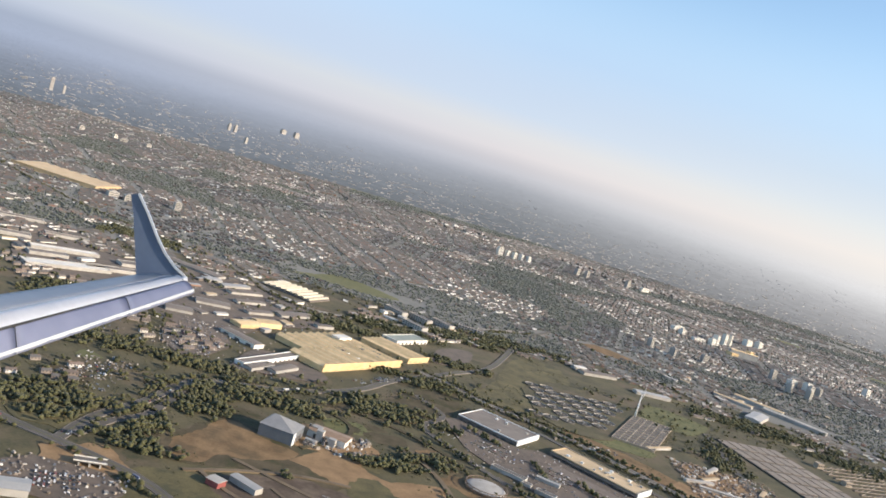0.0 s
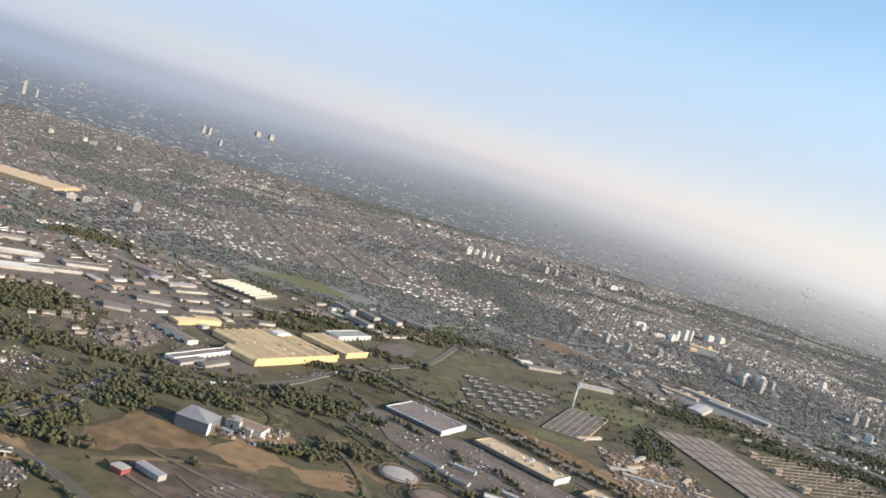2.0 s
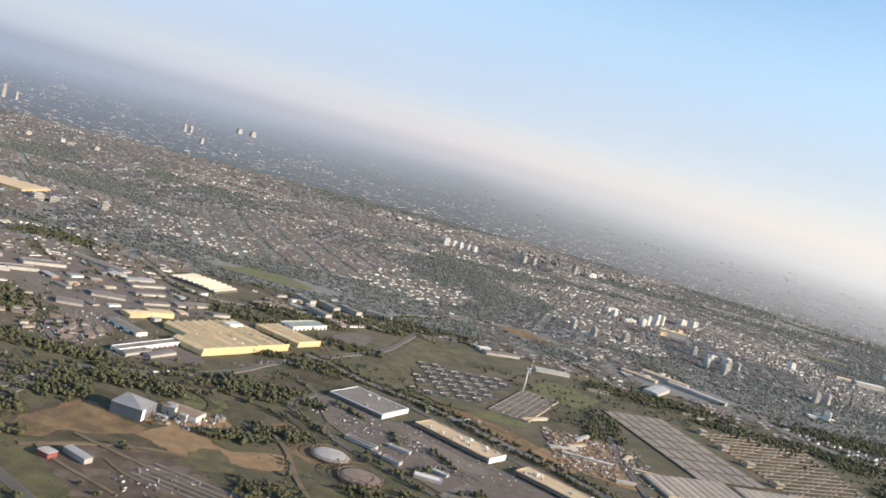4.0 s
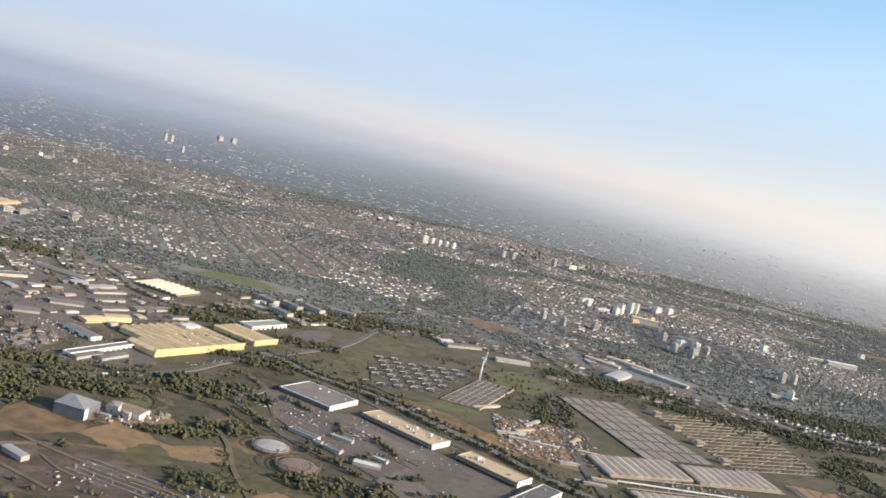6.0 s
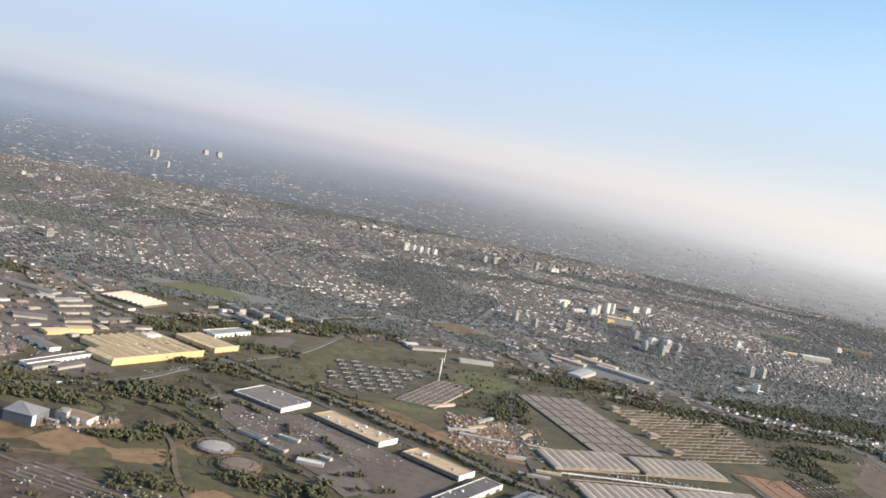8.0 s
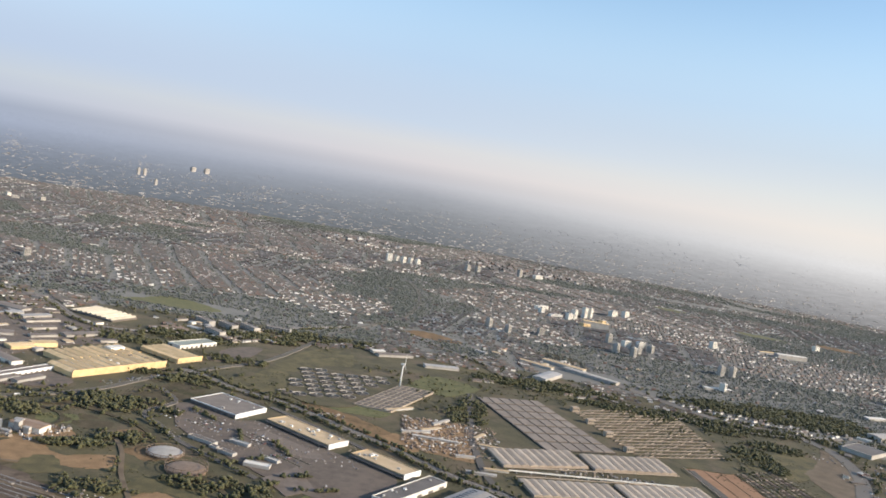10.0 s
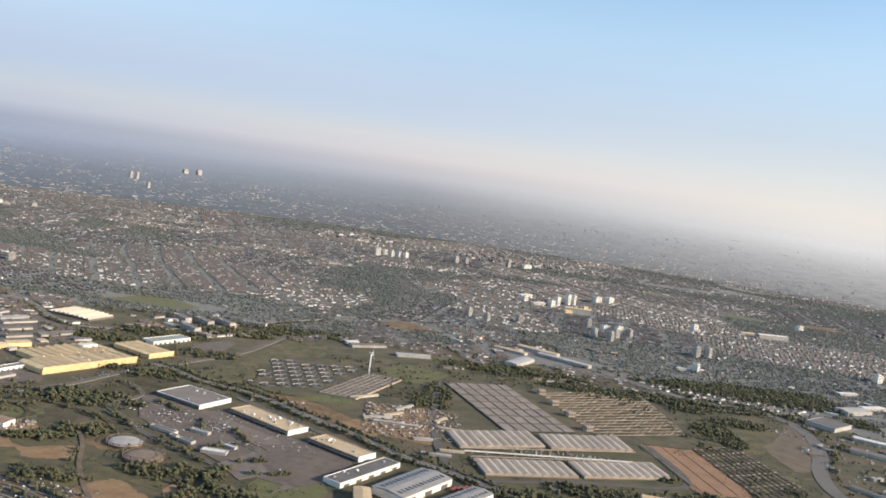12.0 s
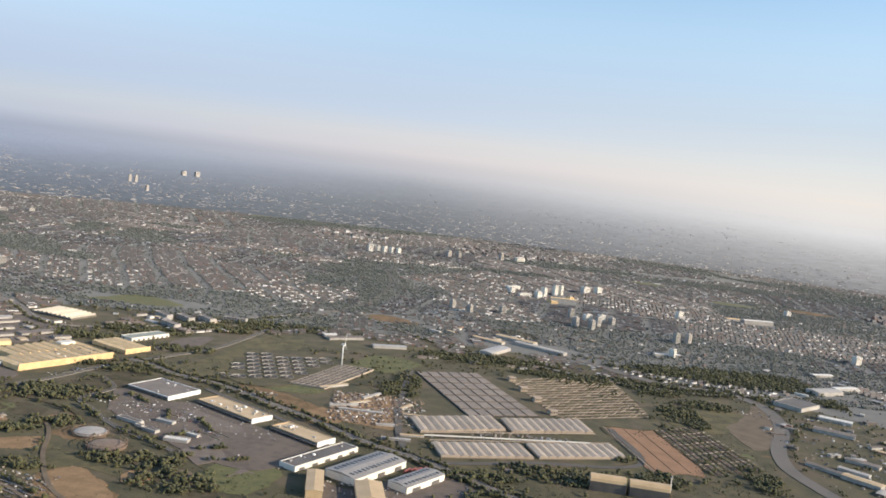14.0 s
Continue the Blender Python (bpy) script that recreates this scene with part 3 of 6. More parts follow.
ROADS = [
    ("road", ROADTOP, 8.5, [(-197, 622), (-196, 650), (-190, 690), (-172, 743), (-160, 812), (-135, 846), (-91, 868), (-45, 905), (-1, 961), (34, 1037), (107, 1155), (169, 1265), (254, 1578), (370, 1852), (412, 2100), (420, 2260), (404, 2480), (362, 2620), (255, 2742)], "two-lane asphalt main road curving past woods"),
    ("road", ROADTOP, 7, [(-191, 634), (-179, 680), (-162, 712), (-156, 776), (-157, 797)], "narrow asphalt slip road"),
    ("road", ROADTOP, 8.5, [(-330, 670), (-245, 632), (-196, 617), (-159, 606), (-120, 588), (-60, 540)], "asphalt road on a low embankment"),
    ("road", ROADTOP, 6, [(60, 1000), (92, 948), (70, 890), (100, 850), (140, 800), (230, 730)], "narrow asphalt road round a retail park"),
    ("road", ROADTOP, 6, [(345, 712), (372, 742), (388, 812), (330, 880), (240, 960), (205, 990)], "service road behind retail sheds"),
    ("road", SCRUB, 5, [(-36, 735), (0, 800), (-10, 840), (-60, 862)], "dirt road into a works yard"),
    ("road", SCRUB, 6, [(-10, 880), (60, 850), (100, 815), (150, 740), (190, 700), (240, 640)], "brown farm track beside a hedge"),
    ("road", MUD, 5, [(62, 800), (88, 750), (110, 680), (150, 600), (190, 560)], "pale dirt track past bushes"),
    ("railway", BALLAST, 14, [(60, 1110), (97, 1093), (141, 1054), (220, 1017), (295, 955), (363, 898), (430, 832), (515, 772), (600, 690), (680, 620)], "railway in a tree-lined cutting"),
    ("railway", BALLAST, 14, [(-900, 1900), (-600, 1640), (-347, 1486), (-256, 1440), (-178, 1340), (-115, 1296), (-64, 1306), (17, 1355), (140, 1500), (260, 1640)], "railway between warehouses"),
    ("road", MUD, 4, [(-80, 672), (8, 633), (86, 609), (150, 560), (210, 500)], "dirt track across brown scrubland"),
    ("road", MUD, 4, [(-98, 635), (-72, 612), (-41, 594), (-16, 580)], "pale dirt track through a yard"),
    ("road", MUD, 3, [(-43, 637), (-22, 618), (2, 607)], "pale dirt track through a yard"),
    ("road", MUD, 4, [(-108, 627), (-69, 654), (-41, 669), (-17, 677), (13, 681)], "pale dirt track behind a yard"),
    ("railway", BALLAST, 12, [(370, 1700), (508, 1513), (650, 1400), (761, 1340), (854, 1297), (998, 1278), (1150, 1330)], "curving railway embankment"),
    ("road", ROADTOP, 9, [(485, 1235), (470, 960), (500, 790), (640, 815), (775, 850), (770, 1000)], "service road round the sludge works"),
    ("road", ROADTOP, 9, [(-700, 2800), (-300, 2550), (0, 2500), (300, 2560), (700, 2480)], "long suburban street"),
    ("road", ROADTOP, 9, [(420, 2200), (700, 2150), (1000, 2120), (1500, 2150), (2200, 2300)], "long suburban street"),
    ("road", ROADTOP, 9, [(-900, 3700), (-300, 3450), (300, 3300), (900, 2900), (1300, 2700)], "long suburban street"),
]
for i, (nm, material, width, way, label) in enumerate(ROADS):
    road = lone(nm, strip(way, width, 0.88 + 0.015 * i, 1.2), material, label, nm, "structure")
    if material is ROADTOP and i < 6:
        for side in (-1, 1):
            part("kerb", strip(way, 0.3, 0.98 + 0.015 * i, 1.3, side * (width / 2 + 0.25)), KERB, road, "grey stone kerb")
        if width > 8:
            part("median", strip(way, 0.7, 0.94 + 0.015 * i, 1.2), LAWN, road, "narrow grass median")
    if nm == "railway":
        for e in (-4.2, -2.8, 2.8, 4.2):
            part("rail", strip(way, 0.22, 1.04 + 0.015 * i, 0.2, e), STEEL, road)

for k in range(5):
    way = [(-6 - 3 * k, 651 - 7 * k), (44 - 3 * k, 634 - 7 * k), (104 - 3 * k, 613 - 7 * k), (150 - 3 * k, 590 - 7 * k)]
    siding = lone("siding", strip(way, 2.2, 0.66 + 0.01 * k, 0.6), BALLAST, "old railway siding across brown soil", "railway", "structure")
    for e in (-0.5, 0.5):
        part("rail", strip(way, 0.2, 0.78 + 0.01 * k, 0.2, e), STEEL, siding)

RIVER = [(780, 1500), (930, 1330), (1030, 1310), (1076, 1250), (1074, 1160), (1046, 1070), (1004, 980), (984, 900), (992, 830), (1006, 780), (1040, 680), (1100, 540)]
lone("water", strip(RIVER, 22, 0.7, 1.6), WATER, "grey-brown water of a narrow tidal creek", "river", "structure")


# ---- sheds and works, near the flight ----
def shed(label, x, y, length, width, h, ang, wall=WHITE, roof=GREYROOF, style="flat", name="warehouse", doors=0, skylights=0, parapet=None, group="", units=0, bays=6, ribs=0):
    """A large single-storey building; its long side lies along ang."""
    top = thing(name, x, y, label, "building", ang, group)
    part("wall", Shape().box(length, width, h), wall, top)
    if style == "flat":
        part("roof", Shape().box(length - 1.2, width - 1.2, 0.5, 0, 0, h + 0.004), roof, top)
        for e in (-1, 1):
            part("parapet", Shape().box(length, 0.9, 1.1, 0, e * (width / 2 - 0.4), h + 0.008), parapet or wall, top)
            part("parapet", Shape().box(0.9, width - 1.8, 1.1, e * (length / 2 - 0.4), 0, h + 0.008), parapet or wall, top)
    elif style == "gable":
        part("roof", Shape().gable(length + 1, width + 1, h, width * 0.065), roof, top)
    elif style == "vault":
        for k in range(bays):
            part("roof", Shape().vault(length, width / bays * 0.94, width / bays * 0.3, 0, (k + 0.5 - bays / 2) * width / bays, h), roof, top)
    elif style == "bays":
        for k in range(bays):
            part("roof", Shape().gable(width, length / bays * 0.97, h, 1.5, (k + 0.5 - bays / 2) * length / bays, 0, 0, 90), roof, top)
        part("parapet", Shape().box(length, 0.8, 2.2, 0, -width / 2 - 0.2, h - 0.4), roof, top)
    zt = h + 0.45 if style == "flat" else h + width * 0.034
    for k in range(skylights):
        px = (k + 0.5 - skylights / 2) * length / (skylights + 1)
        for e in (-0.25, 0.25):
            part("skylight", Shape().box(length / (skylights + 1) * 0.45, width * 0.16, 0.35, px, e * width, zt), GLASS, top)
    for k in range(ribs):
        px = (k - (ribs - 1) / 2) * length / ribs
        part("rib", Shape().gable(0.5, width + 1.1, h + 0.06, width * 0.065, px), roof, top)
    for k in range(doors):
        px = (k + 0.5 - doors / 2) * length / doors
        part("door", Shape().box(length / doors * 0.42, 0.3, h * 0.6, px, -width / 2 - 0.1), TAN if wall is CREAM else DARKROOF, top)
    for k in range(units):
        part("roof_unit", Shape().box(random.uniform(1.5, 4), random.uniform(1.5, 3), random.uniform(1, 2), random.uniform(-0.42, 0.42) * length, random.uniform(-0.38, 0.38) * width, h + 0.5), WHITE if k % 2 else STEEL, top)
    return top


# the big cream warehouse in two stepped blocks
wh = thing("warehouse", -49, 984, "huge cream-roofed warehouse with many ridged bays", "building", 55.2)
part("wall", Shape().box(151, 54, 6.5, 75.5, 27), CREAM, wh)
part("wall", Shape().box(123, 52, 6.5, 91, 80.01), CREAM, wh)
for k in range(11):
    part("roof", Shape().gable(54, 13.2, 6.5, 3.0, 7.0 + 13.7 * k, 27, 0, 90), CREAM, wh)
for k in range(9):
    part("roof", Shape().gable(52, 13.2, 6.5, 3.0, 36.3 + 13.7 * k, 80.01, 0, 90), CREAM, wh)
for k in range(10):
    part("gutter", Shape().box(2.6, 53.6, 1.1, 13.85 + 13.7 * k, 27, 6.5), DARKTAN, wh, "darker tan valley between roof bays")
    part("skylight", Shape().gable(46, 2.0, 0, 0.5, 9.6 + 13.7 * k, 27 + (k % 3), 8.1, 90), PALE, wh, "pale strip of roof lights")
for k in range(8):
    part("gutter", Shape().box(2.6, 51.6, 1.1, 43.15 + 13.7 * k, 80, 6.5), DARKTAN, wh, "darker tan valley between roof bays")
part("roof_house", Shape().box(24, 14, 4.5, 128, 84, 6.5), PALE, wh, "raised plant room on the roof")
part("parapet", Shape().box(151, 1.0, 3.6, 75.5, -0.5, 6.0), CREAM, wh, "cream fascia over the loading front")
for k in range(9):
    part("door", Shape().box(4.5, 0.3, 1.8, 9 + 16.5 * k, -0.2), TAN, wh)
for k in range(9):
    part("roof_unit", Shape().box(random.uniform(2, 6), random.uniform(2, 4), 1.6, random.uniform(30, 148), random.uniform(4, 50), 6.8), GREYROOF if k % 3 else PALE, wh)
shed("cream-roofed warehouse with a pale end wall", 26, 1180, 47, 82, 6, 55.2, CREAM, CREAM, "bays", bays=5, doors=4)
shed("low warehouse with a green roof and a cream front", 38, 1266, 76, 27, 5, 55.2, PALE, surface("green_roof", (0.2, 0.24, 0.2), (0.28, 0.31, 0.26), 0.7, 10, 1), "flat", doors=8)
RIBROOF = surface("ribbed_cream", (0.5, 0.44, 0.33), (0.66, 0.59, 0.46), 0.7, 8, 1, 0.1, things=0.1)
barrel = thing("hall", -144, 1386, "hall with thin white arched roof ribs over cream sheets", "building", 67)
part("wall", Shape().box(62, 92, 2.2), GREYROOF, barrel)
for k in range(9):
    part("roof", Shape().vault(62, 6.4, 2.4, 0, (k - 4) * 10.2, 2.2 + 2.2 * math.cos((k - 4) * 0.32)), RIBROOF, barrel)
shed("long row of white-fronted workshop units", -108, 966, 104, 13, 4, 63.5, WHITE, GREYROOF, "flat", doors=12)
shed("low grey-roofed workshop beside parked cars", -112, 930, 40, 12, 4, 63.5, STEEL, GREYROOF, "gable")
shed("low grey-roofed workshop beside parked cars", -88, 945, 42, 12, 4, 63.5, STEEL, GREYROOF, "gable")
shed("cream-roofed factory unit beside a yard", -150, 1020, 56, 16, 5, -34, PALE, GREYROOF, "gable", doors=3)
shed("cream-roofed factory unit beside a yard", -160, 1090, 34, 22, 5, 50, CREAM, CREAM, "gable")
shed("yellow-roofed factory unit beside a yard", -140, 1120, 34, 20, 6, 40, CREAM, CREAM, "gable")
for x, y, l, w, a, mt in ((-220, 1290, 48, 14, 50, STEEL), (-200, 1265, 55, 14, 48, GREYROOF), (-218, 1150, 44, 22, 20, PALE), (-240, 1070, 32, 22, 20, PALE), (-275, 1330, 60, 22, -20, GREYROOF), (-320, 1345, 50, 20, -20, GREYROOF), (-285, 1445, 40, 20, -10, GREYROOF), (-255, 1290, 26, 18, 45, STEEL), (-182, 1215, 46, 12, 45, PALE), (-160, 1170, 40, 12, 45, GREYROOF), (-120, 1215, 60, 20, 50, GREYROOF), (-75, 1200, 26, 12, 40, PALE)):
    shed("low industrial unit with a sheet-metal roof", x, y, l, w, 4, a, CONCRETE, GREYROOF if mt is PALE else mt, "gable", group="industrial units")
for x, y, l, w, a in ((-436, 1200, 90, 22, 38), (-400, 1120, 110, 34, 45), (-440, 1155, 50, 26, 40), (-360, 1170, 70, 24, 40), (-345, 1240, 60, 30, 40), (-470, 1290, 60, 20, 30), (-560, 1330, 70, 24, 30), (-520, 1210, 60, 26, 30)):
    shed("long pale-roofed warehouse among other sheds", x, y, l, w * 0.7, 4, a, CONCRETE, PALE if l > 85 else GREYROOF, "flat", group="white warehouses")
for x, y, a in ((16, 1452, -45), (58, 1447, -45), (96, 1458, -47), (145, 1478, -8), (50, 1375, -43)):
    top = shed("four-storey pale apartment block with a flat roof", x, y, 44, 13, 8, a, CONCRETE, GREYROOF, "flat", "apartment_block", group="apartment blocks")
    for k in range(8):
        for fl in range(3):
            part("window", Shape().box(2.6, 0.3, 1.5, -19 + 5.4 * k, -6.6, 1.2 + 3 * fl), GLASS, top)

# grey works hall with its yard
hall = thing("works_hall", -57, 751, "tall grey sheet-metal works hall with a painted sunlit corner", "building", -11)
part("wall", Shape().box(31, 29, 10.5), HALLSKIN, hall)
hip = Shape().add([(-16, -15, 10.5), (16, -15, 10.5), (16, 15, 10.5), (-16, 15, 10.5), (-9, 0, 17.5), (-5, 0, 17.5)], [(0, 1, 5, 4), (2, 3, 4, 5), (1, 2, 5), (3, 0, 4), (0, 3, 2, 1)])
part("roof", hip, HALLROOF, hall, "pale hipped sheet roof")
# added white panel: sunlight on the end wall put into colour
part("corner_panel", Shape().box(0.6, 6, 10.2, 15.8, -11.6), WHITE, hall, "white panel painted in for the sunlit corner")
for k in range(3):
    part("door", Shape().box(0.4, 4.2, 5, 15.7, -4 + 6 * k), DARKROOF, hall)
annex = thing("workshop", -16, 776, "low workshop with a rusty brown roof and white walls", "building", -14)
part("wall", Shape().box(36, 20, 6), PALE, annex)
part("roof", Shape().gable(37, 21, 6, 1.6), surface("rusty_roof", (0.2, 0.13, 0.08), (0.3, 0.2, 0.13), 0.8, 7, 0.8, 0.2), annex, "rusty brown sheet roof")
for k in range(3):
    part("door", Shape().box(4, 0.3, 4, -10 + 9 * k, -10.1), DARKROOF, annex)
rng = random.Random(4)


def clutter(label, name, x0, y0, x1, y1, count, hi=3.0, z=0.0, big=5.0, goods=YARD):
    """Loose goods strewn over a yard, too many to count."""
    s = Shape()
    for _ in range(count):
        u = rng.random()
        s.box(rng.uniform(0.8, big), rng.uniform(0.8, big * 0.6), rng.uniform(0.5, hi), x0 + (x1 - x0) * rng.random(), y0 + (y1 - y0) * u, z, rng.uniform(0, 180), rng.uniform(0.5, 1))
    return lone(name, s, goods, label, "clutter", "stuff")


clutter("pallets, skips and machinery in a works yard", "yard_clutter", -36, 742, 22, 798, 150, 3.5)
for x, y, w, d, h in ((-28, 778, 9, 6, 8), (-24, 765, 6, 6, 10), (-30, 752, 10, 4, 4), (-12, 760, 6, 5, 7)):
    silo = thing("process_tower", x, y, "white process tower in a works yard", "tower", -14, "works towers")
    part("body", Shape().box(w, d, h), CONCRETE, silo)
    part("cap", Shape().gable(w + 0.5, d + 0.5, h, 1.0), STEEL, silo)
    part("stair", Shape().box(0.6, d, 0.6, w / 2 + 0.3, 0, h * 0.5), RUST, silo)

# retail sheds in a row
big = shed("big retail shed with a dark roof and a white end wall", 155, 961, 75, 57, 4.6, -31.6, GREYROOF, GREYROOF, "flat", doors=7, units=5, parapet=WHITE)
part("end_wall", Shape().box(0.8, 57.5, 5.8, 37.9, 0, 0), WHITE, big, "white end wall")
for x, y, l, w, u in ((261, 902, 104, 33, 12), (358, 829, 78, 29, 9)):
    top = shed("long retail terrace with a tan roof and a white end wall", x, y, l, w, 4.6, -38.5, GREYROOF, TAN, "flat", "retail_terrace", doors=9, units=u, group="retail terraces", parapet=TAN)
    part("end_wall", Shape().box(0.8, w + 1, 6.4, l / 2 + 0.5, 0, 0), WHITE, top, "tall white end wall")
    part("canopy", Shape().box(l, 3.5, 0.6, 0, -w / 2 - 1.8, 2.8), DARKROOF, top, "dark canopy over the shop fronts")
top = shed("long dark-roofed retail shed with a white front", 387, 755, 106, 23, 5, 54.7, PALE, DARKROOF, "flat", "retail_terrace", doors=5, units=5)
top = shed("large white warehouse with a grey ribbed roof", 441, 729, 91, 41, 8, 54.8, PALE, SHEETROOF, "gable", doors=3, skylights=13, ribs=14)
top = shed("white warehouse with a grey ribbed roof", 496, 705, 66, 26, 8, 52, PALE, SHEETROOF, "gable", doors=2, skylights=10, ribs=11)
shed("narrow pale hall with a ridged metal roof", 391, 667, 60, 17, 8, 95, TAN, TAN, "gable")
shed("pale hall with a ridged metal roof", 448, 655, 48, 28, 8, 97, TAN, TAN, "gable")
for x, y, l, w, h, a, mt in ((155, 819, 36, 8, 4, -28, GREYROOF), (195, 827, 24, 7, 4, -22, STEEL), (188, 790, 20, 8, 4, -28, WHITE), (224, 766, 28, 11, 4, -5, PALE), (235, 788, 20, 6, 4, -25, PALE), (171, 803, 10, 6, 3, -25, WHITE)):
    shed("low kiosk building on a car park", x, y, l, w, h * 0.7, a, CONCRETE, GREYROOF if mt is WHITE else mt, "flat", "kiosk", group="car park kiosks")
for x, y, l, w, a in ((-190, 528, 26, 16, 20), (-219, 530, 26, 14, 20), (-61, 627, 26, 8, -33), (-81, 617, 11, 10, -25)):
    shed("low storage hall beside a yard", x, y, l, w, 5, a, RED if x == -81 else CONCRETE, CONCRETE if x == -81 else STEEL, "gable", "storage_hall")
for x, y, l, w, a in ((712, 749, 40, 20, -8), (757, 740, 44, 20, -10)):
    top = shed("dark hall with a rounded sheet roof", x, y, l, w, 11, a, DARKROOF, TAN, "vault", "hall", bays=1, doors=3)
    # the warm sunlight on this end is painted as an orange wall
    part("end_wall", Shape().box(0.6, w * 0.96, 11, l / 2 + 0.3), CLAY, top, "orange end wall with the sunlight painted in")
mast = thing("chimney_stack", 783, 746, "slim pale chimney beside a vaulted hall", "chimney")
part("shaft", Shape().tube(0.9, 0.7, 24, n=12), PALE, mast)
part("cap", Shape().ring(0.7, 1.0, 0.8, 0, 0, 23.6, 12), CONCRETE, mast)
for x, y, l, w, h, a, mt in ((645, 1455, 80, 26, 8, 58, STEEL), (742, 1525, 112, 16, 8, -38, CONCRETE), (700, 1590, 90, 18, 8, -36, TAN), (640, 1560, 70, 14, 6, -35, TAN), (444, 1392, 62, 16, 6, 14, STEEL), (360, 1430, 70, 18, 6, 28, GREYROOF), (330, 1440, 24, 14, 6, 28, PALE), (1258, 1390, 66, 30, 10, 25, CONCRETE), (1150, 1262, 66, 50, 8, 40, DARKROOF), (1320, 1440, 60, 16, 8, 25, PALE), (1330, 1560, 50, 14, 6, 20, PALE), (1040, 905, 60, 9, 5, -50, GREYROOF), (1075, 905, 40, 10, 6, -45, CONCRETE), (1068, 868, 50, 16, 7, -48, TAN), (1110, 950, 44, 14, 6, -40, GREYROOF), (1140, 1100, 60, 18, 7, -30, GREYROOF), (1180, 1180, 50, 16, 7, -30, PALE), (1452, 2235, 90, 24, 14, 10, PALE), (900, 2225, 70, 22, 20, -5, CREAM), (1020, 1605, 60, 12, 6, 10, PALE), (1400, 2260, 60, 16, 8, 10, CREAM)):
    shed("long industrial shed beside a railway", x, y, l, w, h * 0.75, a, CONCRETE, mt, "gable" if w < 40 else "flat", "industrial_shed", group="outlying sheds")

# gas holders
def gas_holder(x, y, r, frame_h, label, roof):
    top = thing("gas_holder", x, y, label, "gas holder", 0, "gas holders")
    part("tank", Shape().tube(r, r, 2.5, n=32), RUST, top)
    dome = Shape()
    rr = [(r * math.cos(a), 2.5 + r * 0.1 * math.sin(a)) for a in (0, 0.35, 0.7, 1.1, 1.4)]
    for a, z in rr:
        dome.v += [(a * math.cos(2 * math.pi * k / 32), a * math.sin(2 * math.pi * k / 32), z) for k in range(32)]
    dome.f = [(j * 32 + k, j * 32 + (k + 1) % 32, (j + 1) * 32 + (k + 1) % 32, (j + 1) * 32 + k) for j in range(4) for k in range(32)] + [tuple(range(128, 160))]
    part("dome", dome, roof, top, smooth=True)
    for k in range(16):
        a = 2 * math.pi * k / 16
        part("column", Shape().box(0.5, 0.5, frame_h, (r + 1.2) * math.cos(a), (r + 1.2) * math.sin(a)), RUST, top)
    for z in (frame_h * 0.5, frame_h):
        part("guide_ring", Shape().ring(r + 1.0, r + 1.5, 0.5, 0, 0, z - 0.5, 32), RUST, top)
    return top


gas_holder(129, 762, 18, 5, "grey domed gas holder sunk in its tank", CONCRETE)
gas_holder(160, 724, 20, 8, "brown gas holder inside a rusty guide frame", RUST)

# lawn paths
paths = Shape().box(46, 2.2, 0.3, 312, 690, 0.2, 60).box(26, 2.2, 0.34, 314, 694, 0.2, -30).box(14, 9, 0.32, 312, 690, 0.2, 60)
lone("path", paths, WORN, "crossing paved paths on a lawn", "path", "structure")

# circular filter tanks
tank = thing("filter_tank", 0, 0, "round concrete filter tank with a pale rim and dark water", "tank", 0, "filter tanks")
# wall split into dark outside and pale inside, painting in the sunlit crescent
part("wall", Shape().ring(9.9, 10.1, 1.7, n=24), DARKROOF, tank)
part("lining", Shape().ring(9.75, 9.9, 1.72, n=24), CONCRETE, tank, "pale inner face of the rim, painted as sunlit")
part("water", Shape().tube(9.75, 9.75, 0.75, n=24), TANKWATER, tank, "dark water")
part("arm", Shape().box(19.4, 0.25, 0.25, 0, 0, 1.2), LANE, tank, "thin rotating arm")
part("hub", Shape().tube(0.9, 0.9, 3.2, n=10), CONCRETE, tank)
tank.matrix_world = pose(232, 1090, 0.7, 0, 0, 20)
U, Vv = Vector((22.5, 8)), Vector((-5, 23.5))
for i in range(-2, 10):
    for j in range(0, 11):
        p = Vector((232, 1075)) + U * i + Vv * j
        inside = (p.x > 214 + (p.y - 1075) * 0.02) and p.x < 286 + (p.y - 1057) * 0.45 and p.y > 1062 + max(0, p.x - 285) * 1.2 and p.y < 1250 - abs(p.x - 310) * 0.25 and p.x < 366
        if inside and (i, j) != (0, 1):
            copy_thing(tank, pose(p.x, p.y, 0.25, 0, 0, rng.uniform(0, 180)))
tank.matrix_world = pose(212, 1076, 0.25, 0, 0, 50)


